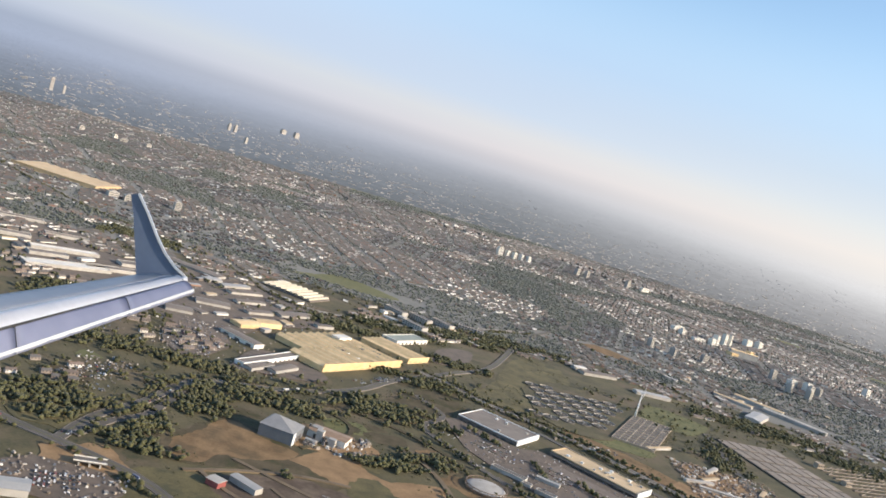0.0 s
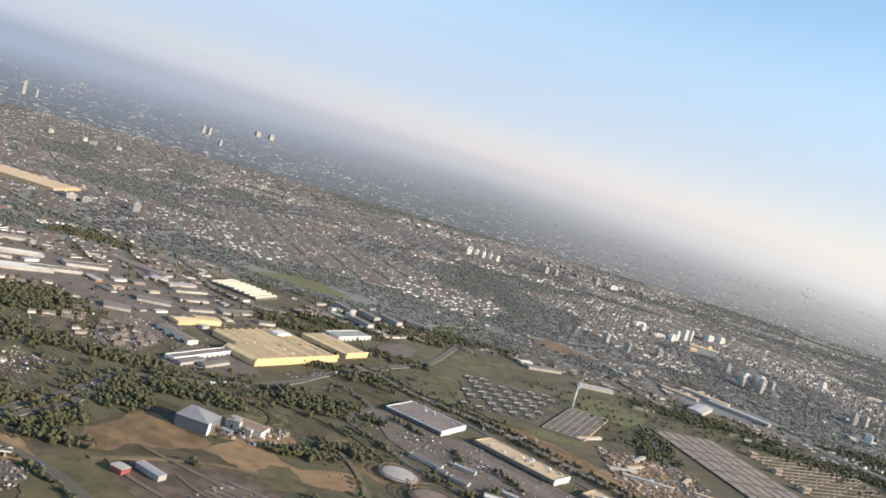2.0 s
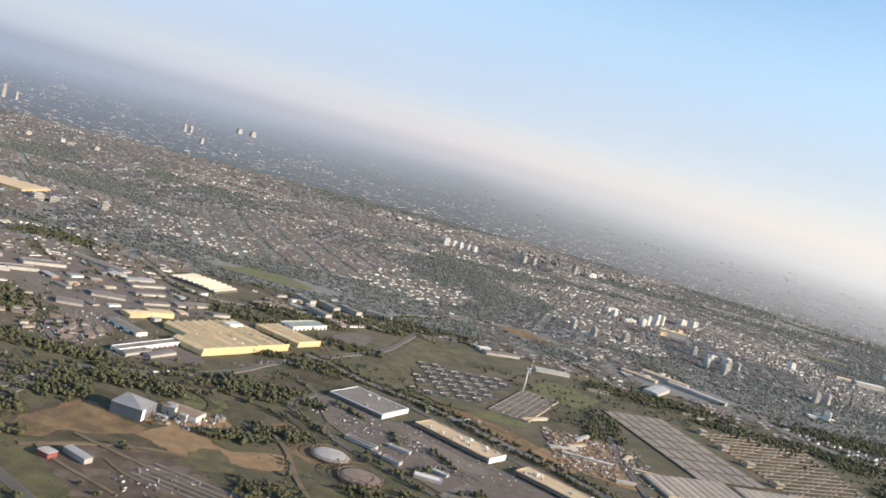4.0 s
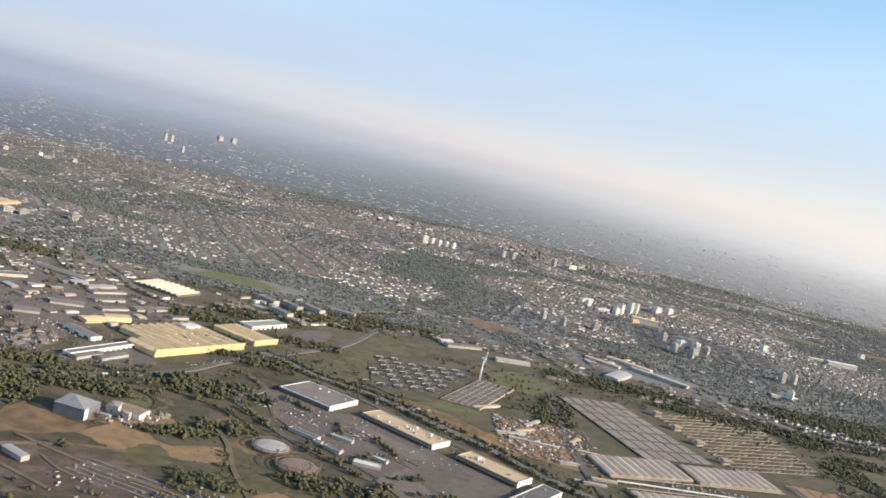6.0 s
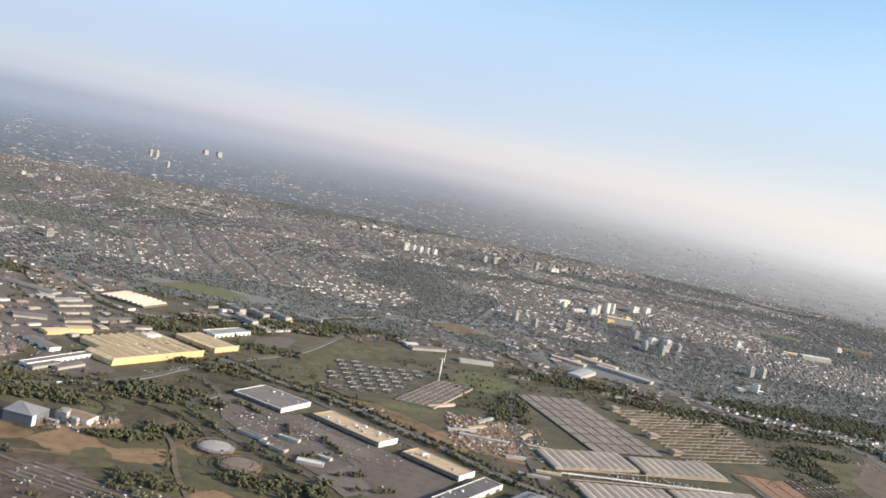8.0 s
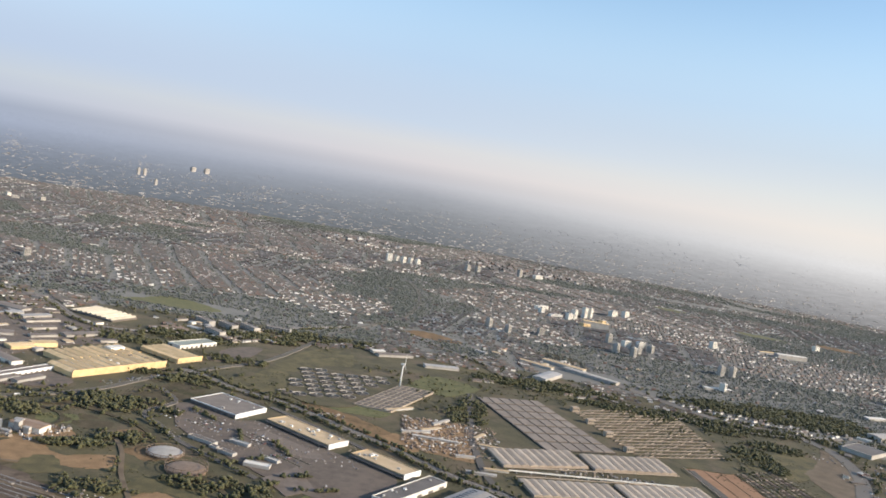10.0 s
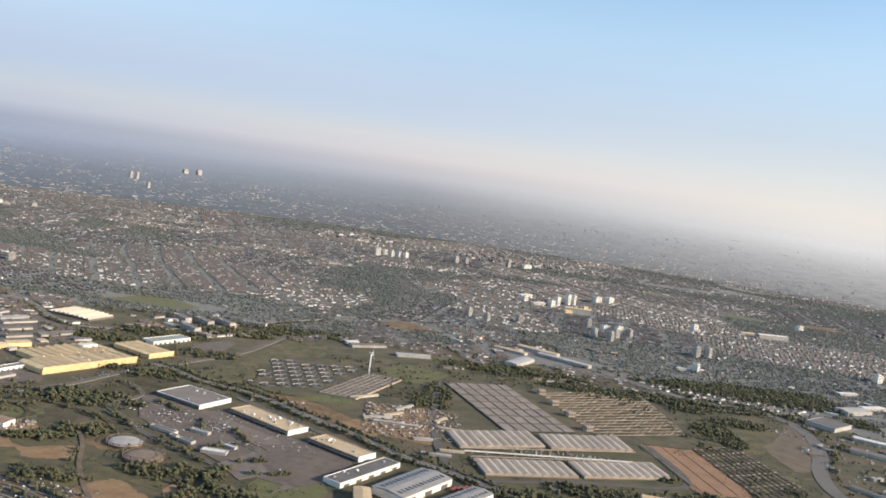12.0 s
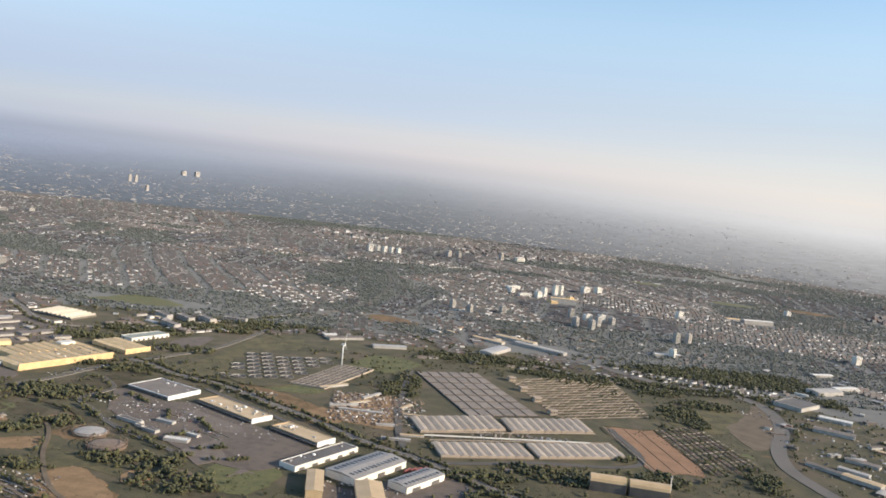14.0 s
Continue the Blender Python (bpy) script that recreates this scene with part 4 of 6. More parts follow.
def slabs(label, name, corner, along, across, n, m, wall_h, fill, rim, gap=0.12, roof_rise=0.0):
    """A block of n lanes by m bays between four corners: rims with sunk or ridged lanes."""
    o, a, c = Vector(corner), Vector(along), Vector(across)
    top = thing(name, o.x, o.y, label, "basin")
    ang = math.degrees(math.atan2(a.y, a.x))
    lane_w, bay = c.length / n, a.length / m
    skew = math.degrees(math.atan2(c.y, c.x)) - ang
    part("slab", Shape().add([(0, 0, 0), (*a, 0), (*(a + c), 0), (*c, 0), (0, 0, 1.9), (*a, 1.9), (*(a + c), 1.9), (*c, 1.9)], [(4, 5, 6, 7), (0, 1, 5, 4), (1, 2, 6, 5), (2, 3, 7, 6), (3, 0, 4, 7)] if skew > 0 else [(7, 6, 5, 4), (4, 5, 1, 0), (5, 6, 2, 1), (6, 7, 3, 2), (7, 4, 0, 3)]), rim, top)
    for i in range(n):
        for j in range(m):
            q = c * ((i + 0.5) / n) + a * ((j + 0.5) / m)
            u, w = a / m * (1 - gap * (0.3 if n > 6 else 0.8 if wall_h < 0.5 else 0.95)) / 2, c / n * (1 - gap) / 2
            z0, z1 = 1.9, 1.9 + wall_h
            v = [(*(q - u - w), z1), (*(q + u - w), z1), (*(q + u + w), z1), (*(q - u + w), z1), (*(q - u - w), z0), (*(q + u - w), z0), (*(q + u + w), z0), (*(q - u + w), z0)]
            f = [(0, 1, 2, 3), (4, 5, 1, 0), (5, 6, 2, 1), (6, 7, 3, 2), (7, 4, 0, 3)]
            if roof_rise:
                v += [(*(q - u), z1 + roof_rise), (*(q + u), z1 + roof_rise)]
                f = [(0, 1, 9, 8), (2, 3, 8, 9), (1, 2, 9), (3, 0, 8), (4, 5, 1, 0), (5, 6, 2, 1), (6, 7, 3, 2), (7, 4, 0, 3)]
            if skew < 0:
                f = [tuple(reversed(k)) for k in f]
            part("lane", Shape().add(v, f), fill, top)
    return top


COVER = surface("tank_cover", (0.31, 0.25, 0.185), (0.43, 0.35, 0.27), 0.8, 12, 1.2, 0.2, things=0.15)
BEDS = surface("sludge", (0.065, 0.055, 0.045), (0.11, 0.093, 0.075), 0.9, 6, 1, 0.3, things=0.25)
beds = slabs("square sludge beds with pale dividing walls", "sludge_beds", (308, 1064), (64, 148), (53, -11), 6, 11, 0.3, BEDS, COVER, 0.2)
for j in range(12):
    q = Vector((64, 148)) * (j / 11)
    part("divider", Shape().rod((q.x, q.y, 2.4), (q.x + 53, q.y - 11, 2.4), 0.9), COVER, beds, "pale concrete cross wall")
for i in range(7):
    q = Vector((53, -11)) * (i / 6)
    part("divider", Shape().rod((q.x, q.y, 2.3), (q.x + 64, q.y + 148, 2.3), 0.6), COVER, beds, "pale concrete long wall")
slabs("long covered settling lanes with dark gaps", "settling_lanes", (568, 984), (-75, 235), (104, 37), 6, 7, 0.9, LANE, TANKWATER, 0.16)
for corner, a, c in (((501, 888), (-15, 60), (114, 46)), ((622, 929), (-10, 57), (117, 35)), ((525, 798), (-12, 50), (114, 29)), ((646, 830), (-11, 51), (117, 35))):
    slabs("row of ridged grey tank covers", "tank_covers", corner, a, c, 10, 1, 2.0, COVER, LANE, 0.05, 1.0)
for k in range(17):
    p = Vector((700, 1020)).lerp(Vector((650, 1228)), k / 16)
    q = Vector((850, 1085)).lerp(Vector((838, 1330)), k / 16)
    row = thing("aeration_row", p.x, p.y, "long low aeration channel with pale concrete walls", "basin", 0, "aeration channels")
    d = q - p
    part("wall", Shape().rod((0, 0, 1.9), (d.x, d.y, 1.9), 0.6), COVER, row)
    part("water", Shape().box(d.length, 3.6, 1.3, d.x / 2, d.y / 2 + 4.0, 0.05, math.degrees(math.atan2(d.y, d.x))), TANKWATER, row, "dark water")
    n = 15
    for j in range(n):
        e = rng.uniform(0.75, 1.0)
        part("bridge", Shape().rod((d.x * j / n, d.y * j / n + 0.4, 2.2), (d.x * (j + e) / n, d.y * (j + e) / n + 6.6, 2.4), 0.7), (LANE, SOIL, LANE, MEADOW, COVER)[(2 * j + k) % 5], row)
for x, y in ((653, 1230), (665, 1168), (680, 1110), (694, 1044)):
    b2 = shed("cream brick pump house with a flat roof", x, y, 12, 9, 7, 20, COVER, COVER, "flat", "pump_house", group="pump houses")
    for k in range(3):
        part("window", Shape().box(1.6, 0.3, 2.2, -4 + 4 * k, -5.1, 4), GLASS, b2)
pipe = thing("pipe_bridge", 505, 872, "long pale pipe on low supports", "pipe")
part("pipe", Shape().rod((0, 0, 4), (219, 38, 4), 1.4), PALE, pipe)
for k in range(12):
    part("support", Shape().box(0.8, 2.6, 3, 10 + 18 * k, 1.7 + 3.12 * k), CONCRETE, pipe)
for p, q, w in (((500, 884, 3.2), (740, 958, 3.2), 1.0), ((512, 856, 3.2), (752, 920, 3.2), 1.0), ((760, 1002, 2), (786, 826, 2), 1.0)):
    lone("channel_wall", Shape().rod(p, q, w), COVER, "pale concrete channel wall", "wall", "structure")
clutter("pumps, gantries and sheds between tank covers", "works_clutter", 560, 890, 700, 925, 90, 3.5, 0.6, 6)
for k in range(4):
    a = Vector((768 + 22 * k, 1004 + 6 * k))
    lone("furrow", Shape().rod((a.x, a.y, 0.2), (a.x + 24, a.y - 178, 0.2), 0.8), SCRUB, "dark furrow across a clay field", "furrow", "structure")
for k in range(9):
    a = Vector((840 + 8.5 * k, 1018 + 5 * k))
    bed = thing("drying_bed", a.x, a.y, "long low drying bed between pale kerbs and weeds", "bed", 0, "drying beds")
    e = Vector((24 + 1.5 * k, -180))
    part("bed", Shape().box(e.length, 5.2, 0.6, e.x / 2, e.y / 2, 0.05, math.degrees(math.atan2(e.y, e.x))), (SCRUB, SOIL, MEADOW)[k % 3], bed, "weedy crusted sludge")
    part("kerb", Shape().rod((3.6, 0, 0.5), (e.x + 3.6, e.y, 0.5), 0.5), KERB, bed)
    for j in range(14):
        part("divider", Shape().rod((e.x * (j + 0.3) / 14 - 2.5, e.y * (j + 0.3) / 14, 0.8), (e.x * (j + 0.3) / 14 + 3, e.y * (j + 0.3) / 14 + rng.uniform(1, 6), 0.8), 0.8), (LANE, SCRUB, COVER)[j % 3], bed)
SCRAP = palette("scrap_heap", [(0.2, 0.14, 0.09), (0.26, 0.18, 0.12), (0.6, 0.57, 0.52), (0.16, 0.12, 0.09), (0.3, 0.2, 0.13), (0.12, 0.1, 0.09), (0.34, 0.25, 0.17), (0.22, 0.16, 0.12)], 0.8)
clutter("rubble, skips and containers in a recycling yard", "rubble", 376, 905, 505, 1050, 900, 2.0, 0.3, 5.5, SCRAP)
clutter("stacked goods along the railway", "yard_clutter", 225, 985, 300, 1005, 60, 2.0, 0.2)
for x, y, l, a in ((420, 958, 60, -4), (395, 978, 40, 20), (480, 1000, 30, 60), (500, 960, 46, -5), (455, 905, 24, 10), (490, 870, 30, 5), (470, 850, 36, 0), (415, 1000, 34, 40), (430, 1040, 40, 55), (372, 1075, 50, 40)):
    shed("long low pale shed in a recycling yard", x, y, l, 5, 3, a, CONCRETE, TAN if l % 4 else CONCRETE, "gable", "yard_shed", group="yard sheds")

# wind turbine
tur = thing("wind_turbine", 372, 1207, "slim white three-bladed wind turbine", "turbine", 78, z=0.0)
HUB = 37
part("tower", Shape().tube(1.4, 0.7, HUB, n=16), WHITE, tur, smooth=True)
part("nacelle", Shape().box(2.0, 5.5, 2.0, 0, 0.6, HUB - 1.0), WHITE, tur)
rotor = part("hub", Shape().tube(1.0, 0.4, 1.6, 0, -2.6, HUB, 12), WHITE, tur)
for a in (75, 195, 315):
    blade = Shape()
    ca, sa = math.cos(radians(a)), math.sin(radians(a))
    for r, w in ((0.6, 0.7), (3, 1.6), (9, 1.0), (17.5, 0.3)):
        for e, th in ((-0.35, 0.0), (0, 0.18), (0.65, 0.0), (0, -0.18)):
            blade.v.append((r * ca - e * w * sa, -2.9 + th * w, HUB + r * sa + e * w * ca))
    blade.f = [(4 * j + k, 4 * j + (k + 1) % 4, 4 * j + 4 + (k + 1) % 4, 4 * j + 4 + k) for j in range(3) for k in range(4)] + [(3, 2, 1, 0), (12, 13, 14, 15)]
    part("blade", blade, WHITE, tur)

# small works and depots on the far bank of the creek, and between the warehouses
sr = random.Random(21)
for count, x0, x1, y0, y1 in ((44, 1025, 1330, 800, 1240), (30, 1180, 1560, 1240, 1560), (26, -330, -120, 1080, 1330), (14, -60, 160, 1330, 1460), (16, 520, 900, 1480, 1720), (12, -560, -330, 1050, 1330)):
    for _ in range(count):
        x, y = sr.uniform(x0, x1), sr.uniform(y0, y1)
        shed("small flat industrial unit with a worn roof", x, y, sr.uniform(8, 26), sr.uniform(6, 12), sr.uniform(2.2, 4.2), sr.choice((-32, 58, 50, -38, 12)) + sr.uniform(-6, 6), sr.choice((CONCRETE, BRICK, GREYROOF, PALE, CONCRETE)), sr.choice((GREYROOF, GREYROOF, TAN, DARKROOF, STEEL, CONCRETE)), "gable", "small_works", group="small works")
clutter("containers and stock between sheds", "yard_clutter", 1020, 820, 1350, 1200, 500, 2.5, 0.0, 5)
clutter("cars and stock between workshops", "yard_clutter", -330, 900, -60, 1330, 600, 1.6, 0.0, 3.2)
clutter("rows of old cars in a crowded car yard", "yard_clutter", -225, 915, -160, 1050, 330, 1.2, 0.7, 3.0)
clutter("parked cars and vans beside a wood", "yard_clutter", -258, 735, -205, 830, 160, 1.2, 0.3, 2.8)
clutter("vehicles and pallets in a storage yard", "yard_clutter", -215, 535, -130, 585, 160, 1.5, 0.6, 3)
clutter("low sheds and stock on scrubland", "yard_clutter", -20, 560, 130, 640, 90, 1.6, 0.2, 4)
clutter("trolleys, cars and signs on a car park", "lot_clutter", 110, 800, 330, 930, 420, 1.0, 0.64, 2.0)

bridge = thing("road_bridge", -163, 592, "low concrete road bridge over a slip road", "bridge", 18)
part("deck", Shape().box(22, 8, 0.8, 0, 0, 3.4), DARKROOF, bridge)
for e in (-4.3, 4.3):
    part("parapet", Shape().box(22, 0.4, 0.8, 0, e * 0.9, 4.2), PALE, bridge)
for e in (-7, 0, 7):
    part("pier", Shape().box(1.2, 7, 3.3, e, 0, 0.1), CONCRETE, bridge)
clutter("gravel heaps and parked lorries on waste ground", "yard_clutter", 60, 560, 150, 630, 110, 1.4, 0.4, 4)
clutter("loose stock beside a row of retail sheds", "yard_clutter", 395, 650, 480, 690, 70, 1.4, 0.7, 2.5)

# red freight containers in the gap between two warehouses
box = thing("freight_container", 0, -600, "red freight container on a loading yard", "container", 0, "freight containers", -40)
part("body", Shape().box(6, 2.2, 2.3, 0, 0, 0.1), RED, box)
for e in (-0.6, 0.6):
    part("door", Shape().box(0.1, 1.05, 2.0, 3.05, e * 0.9, 0.25), RUST, box)
for k in range(8):
    m = pose(484 + 3.2 * k, 738 + 3.1 * k * 0.55 + (k % 2) * 4, 0.7, 0, 0, 52 + 6 * (k % 3))
    if k:
        copy_thing(box, m)
    else:
        box.matrix_world = m

# planted islands and painted bays of the retail car park
lane = random.Random(3)
for cx, cy, ang, n, gap, ln in ((145, 895, -31, 3, 14, 34), (210, 855, -38, 3, 14, 40), (262, 806, -38, 2, 14, 44)):
    for j in range(n):
        e = (j - n / 2) * gap
        x, y = cx - math.sin(radians(ang)) * e, cy + math.cos(radians(ang)) * e
        row = thing("parking_row", x, y, "row of painted parking bays with a planted kerb", "parking bays", ang, "parking rows", 0.7, "structure")
        part("island", Shape().box(ln, 1.0, 0.16), KERB, row)
        part("planting", Shape().box(ln * 0.96, 0.6, 0.35, 0, 0, 0.1, 0, 0.9), LEAF, row)
        for k in range(int(ln / 4)):
            part("bay_line", Shape().box(0.14, 4.4, 0.02, -ln / 2 + 4 * k + 2, 0, 0.03), PALE, row)

# ---- the town ----
rngs = np.random.default_rng(7)


def in_view(x, y, wide=60):
    return (x > -0.5 * y - 60 - wide) & (x < 0.62 * y + 480 + wide)


WOODS = [(-225, 700, 40, 26), (762, 862, 14, 9), (-160, 690, 22, 44), (-243, 672, 34, 26), (-150, 648, 30, 14), (-560, 1420, 90, 60), (-580, 1560, 130, 45), (-610, 1250, 50, 60), (1150, 1420, 170, 50), (1000, 1440, 110, 40), (1360, 1600, 170, 50), (1250, 1300, 60, 30), (1480, 1500, 110, 60), (-142, 778, 34, 40), (-75, 838, 60, 24), (-165, 880, 44, 18), (30, 905, 62, 28), (25, 752, 36, 13), (75, 790, 26, 18), (95, 652, 34, 18), (205, 690, 20, 24), (165, 690, 20, 14), (60, 1060, 50, 22), (-60, 1240, 60, 22), (20, 1320, 60, 30), (120, 1400, 70, 30), (200, 1480, 60, 60), (120, 1210, 40, 20), (640, 790, 60, 14), (700, 770, 60, 22), (790, 800, 30, 20), (480, 1130, 18, 60), (470, 1090, 26, 40), (925, 830, 20, 40), (915, 1075, 18, 30), (620, 1370, 110, 36), (900, 1262, 34, 28), (968, 1190, 40, 24), (906, 1130, 26, 34), (500, 1600, 70, 50), (280, 1560, 60, 90), (330, 1780, 60, 60), (300, 2470, 110, 120), (385, 2080, 45, 230), (250, 2180, 60, 90), (-530, 2170, 170, 45), (-420, 2120, 80, 40), (-440, 3190, 110, 60), (1080, 3260, 260, 110), (1700, 3120, 380, 90), (2100, 3100, 200, 120), (820, 2850, 160, 60), (-200, 1690, 130, 25), (-300, 1560, 100, 40), (700, 1800, 60, 30), (820, 1300, 130, 26), (980, 1290, 120, 24), (1150, 1500, 100, 40), (1300, 1760, 160, 50), (-60, 4000, 260, 120), (350, 4150, 300, 150), (-900, 2560, 160, 40), (1560, 2420, 140, 40), (1900, 2000, 200, 50), (-1150, 2350, 190, 50), (-420, 1480, 80, 50), (-330, 1010, 60, 50), (-300, 870, 34, 34), (-236, 880, 20, 26), (240, 690, 12, 26), (250, 640, 40, 25), (560, 745, 40, 16), (590, 660, 60, 30)]
CLEAR = [(-60, 1050, 130, 120), (140, 870, 150, 150), (300, 800, 150, 130), (430, 720, 130, 90), (300, 1150, 110, 130), (400, 1000, 120, 100), (650, 1030, 220, 250), (810, 920, 60, 110), (1000, 1000, 90, 300), (-30, 700, 190, 130), (150, 640, 150, 110), (-130, 1380, 90, 70), (-140, 1080, 110, 100), (200, 1250, 130, 140), (-400, 1180, 130, 90), (60, 1430, 110, 50), (-60, 1600, 130, 45), (440, 1390, 120, 40), (720, 1530, 100, 60), (430, 1700, 70, 40), (1345, 2990, 80, 45), (1520, 2630, 80, 45), (1775, 2620, 65, 45), (-300, 4210, 120, 70), (900, 2225, 60, 40), (1150, 1270, 70, 60), (1260, 1390, 60, 40), (1450, 2235, 60, 40), (-180, 570, 90, 60), (640, 1440, 50, 50), (380, 1380, 150, 70)]


BARE = [(-25, 622, 85, 40), (-5, 714, 30, 22), (60, 710, 34, 17), (-84, 698, 36, 44), (-45, 690, 40, 24), (-10, 770, 34, 30), (-57, 751, 24, 22)]


def hits(x, y, ovals, grow=1.0):
    out = np.zeros(len(x), bool)
    for cx, cy, rx, ry in ovals:
        out |= ((x - cx) / (rx * grow)) ** 2 + ((y - cy) / (ry * grow)) ** 2 < 1
    return out


def wooded(x, y, r):
    """Chance-thinned woods with ragged edges."""
    q = np.full(len(x), 9.0)
    for cx, cy, rx, ry in WOODS:
        q = np.minimum(q, ((x - cx) / rx) ** 2 + ((y - cy) / ry) ** 2)
    rag = 0.6 * cell[(np.abs(x) / 17).astype(int) % 60, (np.abs(y) / 13).astype(int) % 60] + 0.4 * cell[(np.abs(x + y) / 7).astype(int) % 60, (np.abs(y) / 9).astype(int) % 60]
    return r.random(len(x)) < np.clip((2.0 - q) * 0.9, 0, 1) * np.where(rag > 0.2 + 0.3 * q, 0.95, 0.16)


cell = rngs.random((60, 60))
ROADPTS = np.array([(p.x, p.y) for r in ROADS for p in smooth_line(r[3], 20.0)] + [(p.x, p.y) for p in smooth_line(RIVER, 15.0)])


def near_road(x, y, d=13.0):
    out = np.zeros(len(x), bool)
    for px, py in ROADPTS:
        out |= (x - px) ** 2 + (y - py) ** 2 < d * d
    return out


HOMES = [(-205, 970, 50, 50), (-265, 735, 40, 50), (620, 775, 40, 14), (-290, 1010, 40, 60)]
# neighbourhoods, each with its own direction of streets
N = 230
seeds = np.stack([rngs.uniform(-2300, 3200, N), rngs.uniform(700, 4350, N)], 1)
turn = rngs.uniform(-0.25, 0.75, N) + np.where(seeds[:, 0] < 350, rngs.choice([0.0, 0.5], N), 0.0)
# 0 terraces, 1 houses in gardens, 2 mostly trees, 3 works and blocks
sort = rngs.choice(4, N, p=[0.52, 0.28, 0.13, 0.07])
sort[(sort == 3) & (seeds[:, 1] < 1900)] = 1
sort[(seeds[:, 0] > 820) & (seeds[:, 1] > 1150) & (seeds[:, 1] < 1900) & (rngs.random(N) < 0.7)] = 2
sort[(seeds[:, 0] > 1000) & (sort == 0) & (rngs.random(N) < 0.6)] = 1
rows, gardens = [], []
for k in range(N):
    street = (25.0, 32.0, 46.0, 40.0)[sort[k]]
    run = (22.0, 15.0, 26.0, 34.0)[sort[k]]
    c, s = math.cos(turn[k]), math.sin(turn[k])
    for side in (-1, 1, 0):
        a, b = np.meshgrid(np.arange(-330, 330, run if side else 5.5), np.arange(-340, 340, street))
        a, b = a.ravel(), b.ravel()
        if side:
            # fronts on both sides of each street, with a cross street now and then
            ok = (np.floor((a + 330) / run) % (4, 6, 5, 4)[sort[k]] > 0) & (rngs.random(a.size) < (0.96, 0.8, 0.22, 0.6)[sort[k]])
            b = b + side * street * 0.27 + rngs.normal(0, 0.4, a.size)
            a = a + rngs.normal(0, 1.2, a.size)
        else:
            # trees along the backs of the gardens
            ok = rngs.random(a.size) < (0.42, 0.62, 0.75, 0.3)[sort[k]]
            b = b + street * 0.5 + rngs.normal(0, (2.0, 4.0, 10.0, 6.0)[sort[k]], a.size)
            a = a + rngs.normal(0, 2.0, a.size)
        x, y = seeds[k, 0] + c * a - s * b, seeds[k, 1] + s * a + c * b
        ok &= in_view(x, y) & (np.hypot(x - 240, y + 110) < 4330) & (y > 600)
        x, y = x[ok], y[ok]
        if not len(x):
            continue
        d = (x[:, None] - seeds[None, :, 0]) ** 2 + (y[:, None] - seeds[None, :, 1]) ** 2
        ok = (d.argmin(1) == k) & ~hits(x, y, WOODS) & ~hits(x, y, CLEAR) & ~near_road(x, y)
        ok &= (y > 1330) | (x < -330) | ((x > 1060) & (y > 1270)) | hits(x, y, HOMES)
        if side:
            rows += [(px, py, turn[k], sort[k]) for px, py in zip(x[ok], y[ok])]
        else:
            gardens += list(zip(x[ok], y[ok]))
gardens = np.array(gardens)
rows = np.array(rows)
n = len(rows)
length = np.where(rows[:, 3] == 0, rngs.uniform(17, 21.5, n), np.where(rows[:, 3] == 3, rngs.uniform(14, 32, n), rngs.uniform(7, 12, n)))
depth = np.where(rows[:, 3] == 3, rngs.uniform(8, 15, n), rngs.uniform(3.2, 4.4, n))
tall = np.where(rows[:, 3] == 3, rngs.uniform(3, 7, n), rngs.uniform(2.3, 3.4, n))
dist = np.hypot(rows[:, 0] - 240, rows[:, 1] + 110)
order = np.argsort(dist)
NEAR = 300
# some streets are rendered white, more of them in some neighbourhoods
whiteness = rngs.random(N) ** 2 * 0.3 + 0.05
pale_row = rngs.random(n) < whiteness[((rows[:, 0][:, None] - seeds[None, :, 0]) ** 2 + (rows[:, 1][:, None] - seeds[None, :, 1]) ** 2).argmin(1)]


def house_shapes(idx):
    """Walls and ridged roofs of many houses as two arrays of corners."""
    x, y, t = rows[idx, 0], rows[idx, 1], rows[idx, 2]
    L, D, Hh = length[idx] / 2, depth[idx] / 2, tall[idx]
    c, s = np.cos(t), np.sin(t)

    def at(a, b, z):
        return np.stack([x + c * a - s * b, y + s * a + c * b, z], 1)
    zero = np.zeros(len(idx))
    wall = np.stack([at(-L, -D, zero), at(L, -D, zero), at(L, D, zero), at(-L, D, zero), at(-L, -D, Hh), at(L, -D, Hh), at(L, D, Hh), at(-L, D, Hh), at(-L, zero, Hh + D * 0.75), at(L, zero, Hh + D * 0.75)], 1)
    o, e = 0.35, 0.12
    roof = np.stack([at(-L - o, -D - o, Hh - e), at(L + o, -D - o, Hh - e), at(L + o, D + o, Hh - e), at(-L - o, D + o, Hh - e), at(-L - o, zero, Hh + D * 0.75 + e), at(L + o, zero, Hh + D * 0.75 + e)], 1)
    return wall, roof


def stuff(name, blocks, faces, material, label, category):
    v = blocks.reshape(-1, 3)
    k = blocks.shape[1]
    f = [tuple(i * k + j for j in q) for i in range(len(blocks)) for q in faces]
    me = bpy.data.meshes.new(name)
    me.from_pydata(v.tolist(), [], f)
    me.materials.append(material)
    if material in (LEAF, TOWNLEAF):
        me.polygons.foreach_set("use_smooth", [True] * len(me.polygons))
    me.update()
    return tagged(new(name, me), label, category, "", "stuff")


WALL_F = [(0, 1, 5, 4), (1, 2, 6, 9, 5), (2, 3, 7, 6), (3, 0, 4, 8, 7)]
ROOF_F = [(0, 1, 5, 4), (2, 3, 4, 5), (1, 2, 5), (3, 0, 4)]
far = order[NEAR:]
near_rows = (rows.copy(), length.copy())
